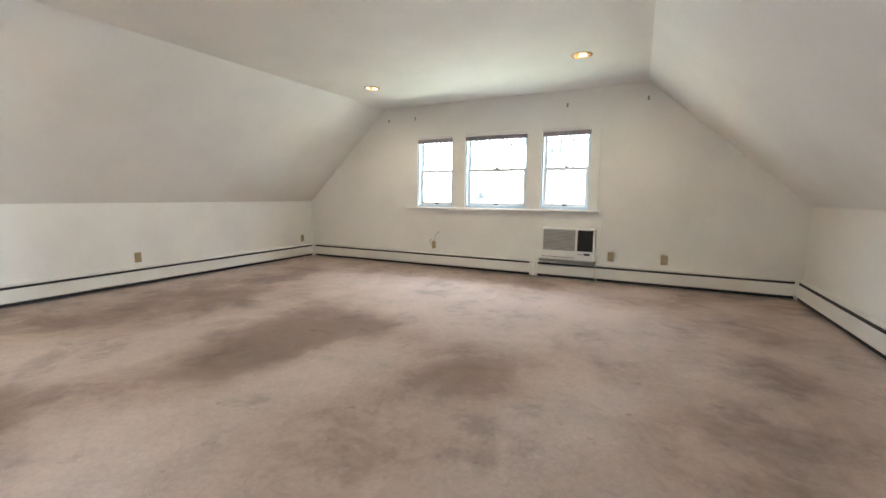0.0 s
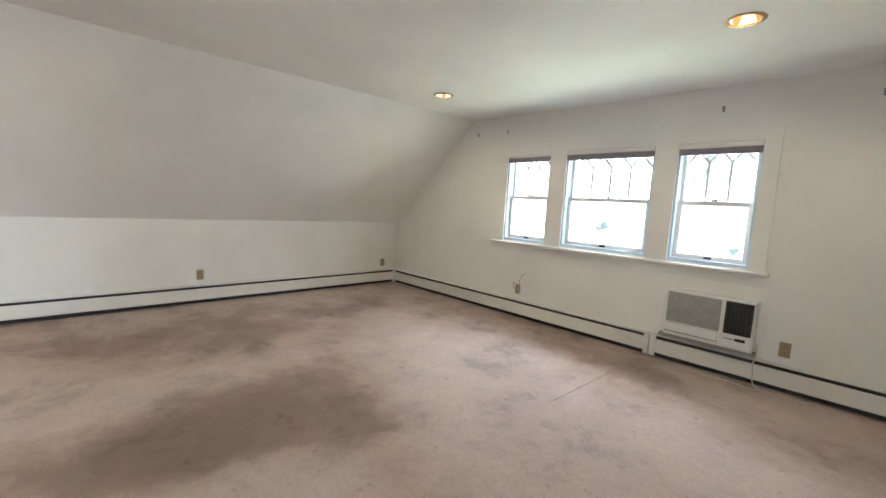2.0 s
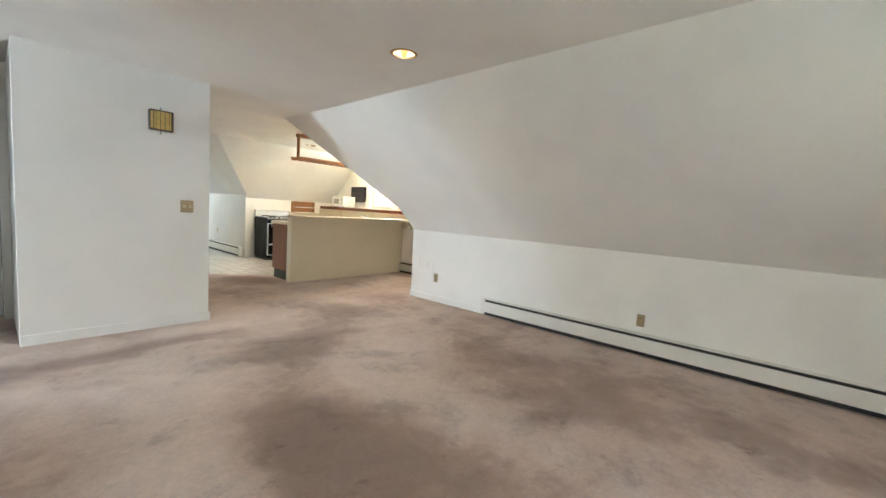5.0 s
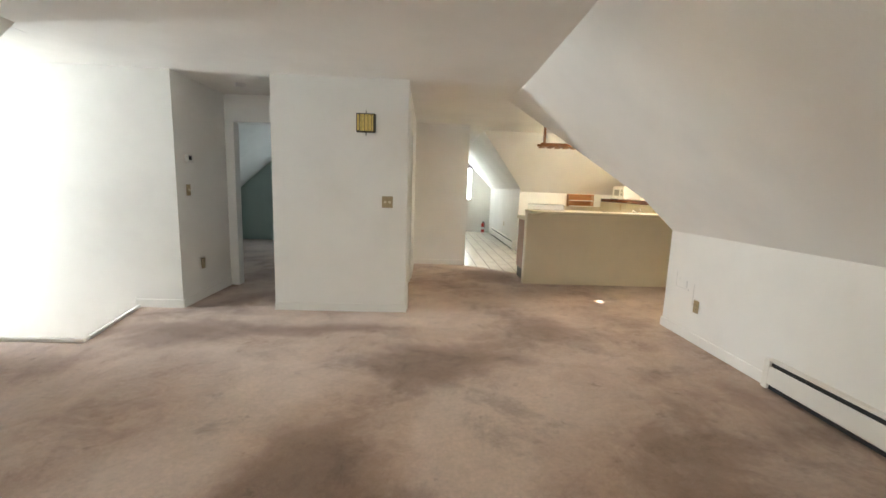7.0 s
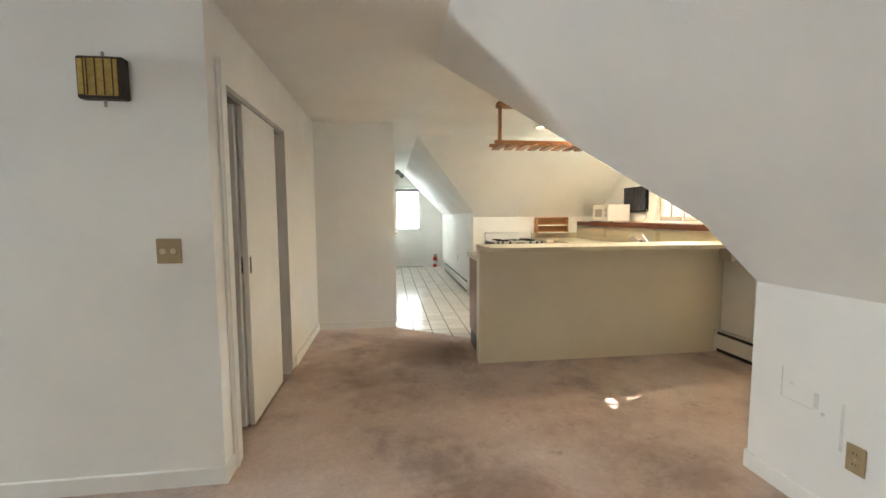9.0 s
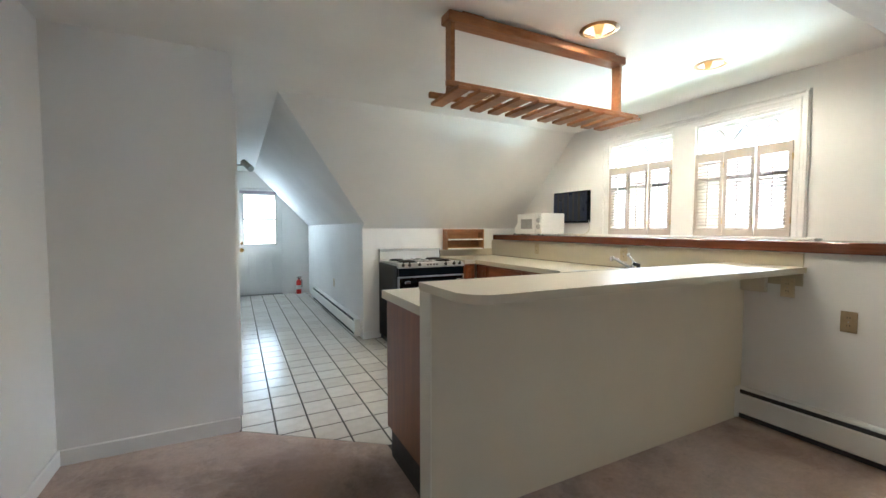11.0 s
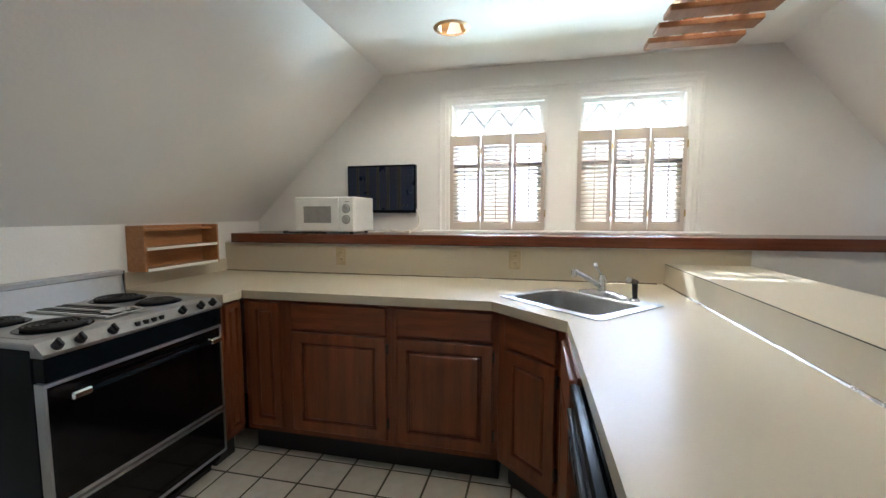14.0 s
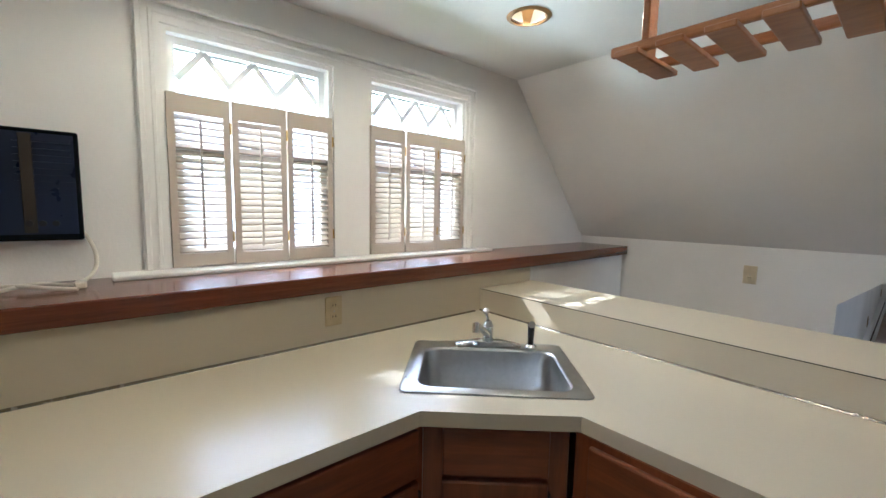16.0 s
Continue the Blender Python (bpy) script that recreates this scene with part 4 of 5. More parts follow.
def switch_plate(at, yaw, wide, knobs, label):
    ob = thing("wall_switch", (0, 0, 0), label, "light switch", "wall switches")
    part("plate", a_box(-wide / 2, wide / 2, -0.007, -0.001, -0.058, 0.058, bev=0.003), TAN, ob)
    for i in range(knobs):
        x = (i - (knobs - 1) / 2) * 0.046
        part("knob", a_rod((x, -0.006, 0.0), (x, -0.018, 0.0), 0.015, 0.013), IVORY, ob)
    ob.matrix_basis = pose(*at, 0, 0, yaw)


switch_plate((-2.573, FRONT, 1.12), 180, 0.11, 2, "tan double dimmer switch plate")
switch_plate((-0.5, -0.56, 1.17), -90, 0.075, 1, "tan switch plate with one ivory knob")
outlet((-0.5, -0.766, 0.363), -90, sockets=2)
ob = thing("thermostat", (-0.5, -0.59, 1.45), "small white wall thermostat with a dark display", "thermostat")
part("case", a_box(-0.53, -0.501, -0.65, -0.53, 1.45, 1.53, bev=0.006), WHITE, ob)
part("display", a_box(-0.533, -0.529, -0.60, -0.55, 1.475, 1.52), BLACK_MATT, ob)
ob = thing("smoke_detector", (-0.95, -0.85, CEIL), "round white smoke detector", "smoke detector")
part("case", a_rod((-0.95, -0.85, CEIL - 0.035), (-0.95, -0.85, CEIL - 0.001), 0.05, 0.06, 24), WHITE, ob)


# ---- closet ----
def sliding_door(x, y0, y1, label):
    ob = thing("closet_door", (x, (y0 + y1) / 2, -0.015), label, "closet door", "sliding closet doors")
    part("leaf", a_box(x - 0.017, x + 0.017, y0, y1, -0.015, 1.94, bev=0.003), TRIM, ob)
    p = part("finger_pull", a_box(x - 0.0195, x - 0.0165, y1 - 0.045, y1 - 0.022, 0.93, 1.04, bev=0.004), STEEL, ob, "recessed chrome finger pull")
    part("cup", a_box(x - 0.0205, x - 0.019, y1 - 0.041, y1 - 0.026, 0.942, 1.028), BLACK_MATT, p)


sliding_door(-2.725, -1.57, -0.905, "white flush sliding closet door, half open")
sliding_door(-2.683, -1.56, -0.880, "white flush sliding closet door behind the other")
ob = thing("closet_shelf", (-2.2, -1.2, 1.62), "brown wooden closet shelf with a hanging rod", "shelf")
part("board", a_box(-2.56, -1.57, -1.99, -0.51, 1.66, 1.68), ROD, ob)
part("rod", a_rod((-2.50, -1.99, 1.57), (-2.50, -0.51, 1.57), 0.017), ROD, ob)
for y in (-1.995, -0.51):
    part("cleat", a_box(-2.56, -1.6, y, y + 0.015, 1.54, 1.659), ROD, ob)

# ---- bedroom beyond the lobby ----
heater(2.0, 5.6, to_east)
ob = tagged(new("door_2"), "white bedroom door standing open", "door", kind="structure")
part("leaf", a_box(-1.365, -1.33, -2.26, -1.53, -0.018, 1.97, bev=0.004), TRIM, ob)
part("knob", a_rod((-1.33, -2.20, 0.95), (-1.28, -2.20, 0.95), 0.022, 0.026), BRASS, ob)

# ---- outside door and passage ----
door = tagged(new("door_1"), "white half-glazed outside door with two panels", "door", kind="structure")
y = HALL_END - 0.05
bm = bmesh.new()
pierced(bm, -4.409, -3.661, 0.002, 2.019, [(-4.30, -3.77, 0.975, 1.88)], lambda u, v, w: (u, y + w, v), 0.04)
leaf = part("leaf", bm, TRIM, door)
bm = bmesh.new()
pierced(bm, -4.32, -3.75, 0.955, 1.90, [(-4.30, -3.77, 0.975, 1.88)], lambda u, v, w: (u, y + 0.04 + w, v), 0.012)
box(bm, -4.30, -3.77, y + 0.012, y + 0.05, 1.415, 1.45)
part("glazing_bead", bm, EDGE, leaf, "cream glazing bead")
part("pane", a_box(-4.30, -3.77, y + 0.018, y + 0.022, 0.975, 1.88), GLASS, leaf)
for xa, xb in ((-4.27, -4.06), (-3.99, -3.78)):
    bm = bmesh.new()
    pierced(bm, xa, xb, 0.22, 0.82, [(xa + 0.02, xb - 0.02, 0.24, 0.80)], lambda u, v, w: (u, y + 0.04 + w, v), 0.01)
    box(bm, xa + 0.04, xb - 0.04, y + 0.038, y + 0.046, 0.26, 0.78, bev=0.006)
    part("panel", bm, TRIM, leaf)
for z, r in ((0.985, 0.022), (0.86, 0.028)):
    k = part("knob", a_rod((-3.72, y + 0.04, z), (-3.72, y + 0.085, z), r * 0.7, r), BRASS, leaf, "brass lock", smooth=True)
    part("rose", a_rod((-3.72, y + 0.04, z), (-3.72, y + 0.046, z), r * 1.3), BRASS, k)
structure("threshold", a_box(-4.41, -3.66, HALL_END - 0.1, HALL_END + 0.02, 0.0, 0.022, bev=0.004), GREY, "grey metal door threshold", "threshold")
ob = thing("door_blind", (-4.03, HALL_END, 1.93), "white shade rolled up above the door glass", "blind")
part("roll", a_rod((-4.42, HALL_END + 0.045, 1.975), (-3.68, HALL_END + 0.045, 1.975), 0.028), WHITE, ob, smooth=True)
part("hem", a_box(-4.40, -3.70, HALL_END + 0.055, HALL_END + 0.062, 1.905, 1.975), BLIND, ob)

to_hall = pose(HALL_W, 0, 0, 0, 0, 90)
heater(-7.78, -4.80, to_hall)
outlet((HALL_W, -6.2, 0.47), 90, IVORY, "ivory wall outlet plate")

ob = thing("fire_extinguisher", (-4.69, -8.44, 0.0), "small red fire extinguisher standing on the tiles", "fire extinguisher")
bm = bmesh.new()
rings = []
for r, z in ((0.040, 0.004), (0.046, 0.012), (0.046, 0.23), (0.040, 0.258), (0.022, 0.275), (0.016, 0.285)):
    rings.append([bm.verts.new((-4.69 + r * math.cos(i * math.pi / 10), -8.44 + r * math.sin(i * math.pi / 10), z)) for i in range(20)])
for a, b in zip(rings, rings[1:]):
    for i in range(20):
        bm.faces.new((a[i], a[(i + 1) % 20], b[(i + 1) % 20], b[i]))
bm.faces.new(rings[0][::-1])
bm.faces.new(rings[-1])
part("cylinder", bm, RED, ob, smooth=True)
part("label_band", a_rod((-4.69, -8.44, 0.09), (-4.69, -8.44, 0.17), 0.0468, sides=20), WHITE, ob, "white label band")
part("valve", a_rod((-4.69, -8.44, 0.28), (-4.69, -8.44, 0.315), 0.014), BLACK_MATT, ob)
part("lever", a_box(-4.75, -4.66, -8.452, -8.428, 0.315, 0.327, bev=0.003), BLACK_MATT, ob)
tube("hose", [(-4.70, -8.43, 0.30), (-4.74, -8.42, 0.29), (-4.745, -8.41, 0.2), (-4.742, -8.42, 0.13)], 0.006, BLACK_MATT, ob)

ob = thing("wall_spotlight", (HALL_E, -6.15, 2.06), "grey cylindrical spotlight on the passage wall", "wall lamp")
part("plate", a_rod((HALL_E - 0.001, -6.15, 2.08), (HALL_E - 0.02, -6.15, 2.08), 0.05), GREY, ob)
part("arm", a_rod((HALL_E - 0.02, -6.15, 2.08), (HALL_E - 0.13, -6.15, 2.09), 0.009), GREY, ob)
part("can", a_rod((HALL_E - 0.10, -6.18, 2.13), (HALL_E - 0.19, -6.06, 2.03), 0.042), PALE_GREY, ob, smooth=True)


# ---- kitchen cabinets ----
def panel_door(ob, name, x0, x1, z0, z1, material=CABINET, hinge=False):
    """A raised-panel front, or a flat drawer front, on a face at y 0 that faces -y."""
    if z1 - z0 < 0.2:
        d = part(name, a_box(x0, x1, -0.019, -0.001, z0, z1, bev=0.006, seg=2), CABINET_H, ob)
        return d
    rail = min(0.055, (x1 - x0) * 0.24)
    bm = bmesh.new()
    pierced(bm, x0, x1, z0, z1, [(x0 + rail, x1 - rail, z0 + rail, z1 - rail)], lambda u, v, w: (u, -0.019 + w, v), 0.018)
    bmesh.ops.bevel(bm, geom=[e for e in bm.edges if e.calc_length() > 0.02 and abs(e.verts[0].co.y + 0.019) < 1e-4 and abs(e.verts[1].co.y + 0.019) < 1e-4 and e.calc_face_angle(0) > 1], offset=0.004, segments=1, affect="EDGES")
    d = part(name, bm, CABINET, ob)
    part("raised_panel", a_box(x0 + rail + 0.008, x1 - rail - 0.008, -0.017, -0.004, z0 + rail + 0.008, z1 - rail - 0.008, bev=0.009, seg=1), CABINET, d)
    part("panel_back", a_box(x0 + rail - 0.002, x1 - rail + 0.002, -0.005, -0.002, z0 + rail - 0.002, z1 - rail + 0.002), CABINET, d)
    return d


def cabinet(width, m, fronts, label, depth=0.55, top=0.872):
    """A floor cabinet with its face on y 0, facing -y, its left end at x 0; fronts are (x0, x1, z0, z1)."""
    ob = thing("base_cabinet", (0, 0, 0), label, "cabinet", "kitchen base cabinets")
    part("body", a_box(0.0005, width - 0.0005, 0, depth, 0.145, top), CABINET, ob)
    if top < 0.87:
        part("face_frame", a_box(0.0005, width - 0.0005, 0, 0.02, top, 0.872), CABINET, ob)
    part("toe_kick", a_box(0.0005, width - 0.0005, 0.07, depth, 0.0, 0.145), BLACK_MATT, ob, "black toe kick")
    for f in fronts:
        n = "drawer" if f[3] - f[2] < 0.2 else "door"
        d = panel_door(ob, n, *f)
        if n == "door" and f[1] - f[0] > 0.25:
            for z in (f[2] + 0.06, f[3] - 0.08):
                part("hinge", a_box(f[1] - 0.001, f[1] + 0.008, -0.016, -0.001, z, z + 0.05), DARK_BROWN, d)
    ob.matrix_basis = m
    return ob


TALL = "dark red-brown oak cabinet with one tall narrow door"
BOTH = "dark red-brown oak cabinet with a drawer above a raised-panel door"
cabinet(0.135, pose(-5.85, -4.045, 0, 0, 0, 180), [(0.012, 0.125, 0.18, 0.855)], TALL)
cabinet(0.235, pose(-6.0, -4.03, 0, 0, 0, 90), [(0.04, 0.222, 0.18, 0.855)], TALL)
cabinet(0.60, pose(-6.0, -3.795, 0, 0, 0, 90), [(0.055, 0.575, 0.72, 0.857), (0.055, 0.575, 0.18, 0.705)], BOTH)
cabinet(0.525, pose(-6.0, -3.195, 0, 0, 0, 90), [(0.03, 0.50, 0.72, 0.857), (0.03, 0.50, 0.18, 0.705)], BOTH)
diag = Vector((0.285, 0.31, 0)).normalized()
cabinet(0.40, pose(-6.0, -2.67, 0, 0, 0, math.degrees(math.atan2(diag.y, diag.x))), [(0.055, 0.345, 0.72, 0.857), (0.055, 0.345, 0.18, 0.705)], "dark oak corner cabinet under the sink", 0.35, 0.74)
cabinet(0.44, pose(-5.70, -2.395, 0, 0, 0, 0), [(0.045, 0.42, 0.72, 0.857), (0.045, 0.42, 0.18, 0.705)], BOTH)
cabinet(0.265, pose(-4.65, -2.36, 0, 0, 0, 0), [], "dark oak end panel of the peninsula", 0.52)


def dishwasher():
    x0, x1, y = -5.255, -4.655, -2.385
    ob = thing("dishwasher", ((x0 + x1) / 2, y, 0), "black built-in dishwasher under the peninsula counter", "dishwasher")
    part("body", a_box(x0, x1, y, y + 0.54, 0.10, 0.868), BLACK, ob)
    part("door", a_box(x0 + 0.006, x1 - 0.006, y - 0.025, y - 0.001, 0.13, 0.70, bev=0.006), BLACK_GLASS, ob)
    c = part("control_panel", a_box(x0 + 0.006, x1 - 0.006, y - 0.030, y - 0.001, 0.705, 0.862, bev=0.006), BLACK, ob)
    part("latch", a_box(x0 + 0.05, x1 - 0.2, y - 0.040, y - 0.029, 0.80, 0.815, bev=0.003), BLACK_MATT, c)
    for i in range(4):
        part("button", a_box(x0 + 0.06 + i * 0.05, x0 + 0.10 + i * 0.05, y - 0.036, y - 0.029, 0.74, 0.765, bev=0.002), BLACK_MATT, c)
    part("kick_plate", a_box(x0, x1, y + 0.06, y + 0.5, 0.0, 0.10), BLACK_MATT, ob)


dishwasher()

# worktop, in two halves round the sink's cut-out
SINK, SINK_TURN = Vector((-6.072, -2.322, 0.0)), 46.5
su = Vector((math.cos(radians(SINK_TURN)), math.sin(radians(SINK_TURN)), 0))
sv = Vector((-su.y, su.x, 0))


def in_sink(a, b, z=0.0):
    p = SINK + su * a + sv * b
    return (p.x, p.y, z)


Z0 = 0.872
ob = thing("worktop", (-6.3, -3.0, Z0), "cream laminate worktop with a corner sink", "worktop")
bm = bmesh.new()
back = SINK + sv * ((-1.791 - SINK.y) / sv.y)
slab(bm, [(back.x, -1.792, Z0), (-6.632, -1.792, Z0), (-6.632, -4.672, Z0), (-5.845, -4.672, Z0), (-5.845, -4.02, Z0), (-5.975, -4.02, Z0), (-5.975, -2.70, Z0), (-5.832, -2.547, Z0),
          in_sink(0, -0.19, Z0), in_sink(-0.24, -0.19, Z0), in_sink(-0.24, 0.15, Z0), in_sink(0, 0.15, Z0)], (0, 0, 0.043))
slab(bm, [(-5.832, -2.547, Z0), (-5.69, -2.39, Z0), (-4.36, -2.375, Z0), (-4.36, -1.792, Z0), (back.x, -1.792, Z0),
          in_sink(0, 0.15, Z0), in_sink(0.24, 0.15, Z0), in_sink(0.24, -0.19, Z0), in_sink(0, -0.19, Z0)], (0, 0, 0.043))
part("top", bm, LAMINATE, ob)
part("bar_joint_strip", a_slab([(-6.63, -1.799, 0.9145), (-6.63, -1.809, 0.9145), (-6.63, -1.807, 0.9165), (-6.63, -1.803, 0.919), (-6.63, -1.799, 0.921)], (2.262, 0, 0)), DULL_METAL, ob, "bright metal cove strip")
part("wall_joint_strip", a_slab([(-6.632, -4.67, 0.9145), (-6.620, -4.67, 0.9145), (-6.622, -4.67, 0.9165), (-6.627, -4.67, 0.919), (-6.632, -4.67, 0.921)], (0, 2.83, 0)), DULL_METAL, ob, "metal cove strip along the splashback")


def rounded(w, d, r, z, n=6):
    """A rounded rectangle in the sink's own directions."""
    pts = []
    for cx, cy, a0 in ((w - r, d - r, 0), (-w + r, d - r, 90), (-w + r, -d + r, 180), (w - r, -d + r, 270)):
        for i in range(n + 1):
            a = radians(a0 + 90 * i / n)
            pts.append((cx + r * math.cos(a), cy + r * math.sin(a), z))
    return pts


def loft(loops, close=True):
    bm = bmesh.new()
    rows = [[bm.verts.new(p) for p in loop] for loop in loops]
    for a, b in zip(rows, rows[1:]):
        for i in range(len(a)):
            j = (i + 1) % len(a)
            bm.faces.new((a[i], a[j], b[j], b[i]))
    if close:
        bm.faces.new(rows[-1])
    bmesh.ops.recalc_face_normals(bm, faces=bm.faces)
    return bm


def moved(loop, dx, dy):
    return [(x + dx, y + dy, z) for x, y, z in loop]


sink_pose = Matrix.Translation(SINK) @ Matrix.Rotation(radians(SINK_TURN), 4, "Z")
ob = thing("kitchen_sink", (SINK.x, SINK.y, 0.916), "brushed steel single-bowl corner sink", "sink")
rim = loft([rounded(0.285, 0.232, 0.03, 0.9155), rounded(0.283, 0.230, 0.03, 0.9195), rounded(0.268, 0.215, 0.03, 0.9225), moved(rounded(0.237, 0.170, 0.05, 0.9215), 0, -0.025),
            moved(rounded(0.232, 0.165, 0.05, 0.916), 0, -0.025), moved(rounded(0.222, 0.155, 0.05, 0.80), 0, -0.025), moved(rounded(0.208, 0.142, 0.05, 0.772), 0, -0.025), moved(rounded(0.15, 0.09, 0.05, 0.765), 0, -0.025)])
part("basin", turned(rim, sink_pose), STEEL, ob, smooth=True)
part("drain", turned(a_rod((0, -0.025, 0.7655), (0, -0.025, 0.769), 0.045, sides=24), sink_pose), CHROME, ob)

ob = thing("faucet", in_sink(0, 0.185, 0.92), "chrome single-lever kitchen faucet", "faucet")
part("base", turned(loft([moved(rounded(0.13, 0.026, 0.025, 0.922), 0, 0.185), moved(rounded(0.128, 0.024, 0.023, 0.930), 0, 0.185), moved(rounded(0.06, 0.018, 0.017, 0.944), 0, 0.185)]), sink_pose), CHROME, ob, smooth=True)
part("column", turned(a_rod((0, 0.185, 0.94), (0, 0.185, 1.00), 0.021, 0.019), sink_pose), CHROME, ob, smooth=True)
part("spout", turned(a_rod((0, 0.18, 0.965), (-0.05, 0.04, 1.045), 0.013, 0.010), sink_pose), CHROME, ob, smooth=True)
part("spout_tip", turned(a_rod((-0.05, 0.042, 1.05), (-0.052, 0.036, 1.018), 0.014), sink_pose), CHROME, ob, smooth=True)
part("cap", turned(a_rod((0, 0.185, 1.00), (0, 0.185, 1.02), 0.021, 0.012), sink_pose), CHROME, ob, smooth=True)
part("lever", turned(a_rod((0, 0.183, 1.015), (-0.01, 0.15, 1.06), 0.006), sink_pose), CHROME, ob, smooth=True)
bm = bmesh.new()
bmesh.ops.create_uvsphere(bm, u_segments=14, v_segments=8, radius=0.013, matrix=Matrix.Translation((-0.012, 0.146, 1.067)))
part("lever_knob", turned(bm, sink_pose), CHROME, ob, smooth=True)
ob = thing("sink_sprayer", in_sink(0.165, 0.19, 0.92), "black pull-out sprayer on a chrome base", "sprayer")
part("base", turned(a_rod((0.165, 0.19, 0.9225), (0.165, 0.19, 0.934), 0.024, 0.016), sink_pose), CHROME, ob, smooth=True)
part("handle", turned(a_rod((0.165, 0.19, 0.934), (0.165, 0.185, 1.0), 0.011, 0.013), sink_pose), BLACK_MATT, ob, smooth=True)
part("head", turned(a_rod((0.165, 0.196, 1.005), (0.160, 0.15, 1.02), 0.013, 0.012), sink_pose), BLACK_MATT, ob, smooth=True)
part("nozzle", turned(a_rod((0.160, 0.151, 1.0195), (0.1595, 0.143, 1.022), 0.0125), sink_pose), CHROME, ob, smooth=True)

# breakfast bar on its low wall
structure("wall_bar", a_box(-6.638, -4.345, -1.790, -1.691, -0.045, 0.995), PANEL, "beige low wall under the breakfast bar", "wall")
structure("trim_bar_end", a_box(-4.345, -4.338, -1.794, -1.689, -0.045, 0.995), EDGE, "pale end panel of the low bar wall", "trim")
BAR_Z = 0.996
structure("backsplash_bar", a_box(-6.63, -4.346, -1.800, -1.7905, 0.9155, BAR_Z + 0.0335), LAMINATE, "cream laminate face of the bar wall", "splashback")
ob = thing("breakfast_bar", (-5.5, -1.6, 0.98), "cream laminate breakfast bar top with a rounded corner", "worktop")
pts = [(-6.637, -1.796, BAR_Z), (-4.335, -1.796, BAR_Z)]
for i in range(9):
    a = radians(90 * i / 8)
    pts.append((-4.335 - 0.13 + 0.13 * math.cos(a), -1.365 - 0.13 + 0.13 * math.sin(a), BAR_Z))
pts.append((-6.637, -1.365, BAR_Z))
part("top", a_slab(pts, (0, 0, 0.034)), LAMINATE, ob)
part("edge_line", a_box(-6.636, -4.34, -1.8010, -1.7990, BAR_Z + 0.0318, BAR_Z + 0.0346), DARK_BROWN, ob, "thin dark laminate edge line")
part("bracket", a_box(-6.62, -6.58, -1.689, -1.55, 0.86, 0.995, bev=0.004), EDGE, ob, "pale support block under the bar")

heater(-1.72, -0.26, pose(K_LOW, 0, 0, 0, 0, 90))
outlet((K_LOW, -1.17, 0.745), 90)
outlet((K_LOW + 0.008, -3.775, 1.035), 90, IVORY_DARK, "ivory outlet on the cream splashback")
outlet((K_LOW + 0.008, -2.63, 1.037), 90, IVORY_DARK, "ivory outlet on the cream splashback")
outlet((-5.83, -0.157, 1.06), 0, IVORY, "ivory outlet on the low wall", 1)
outlet((-6.66 + 0.03, -1.45, 0.90), 90, IVORY, "ivory outlet under the bar")


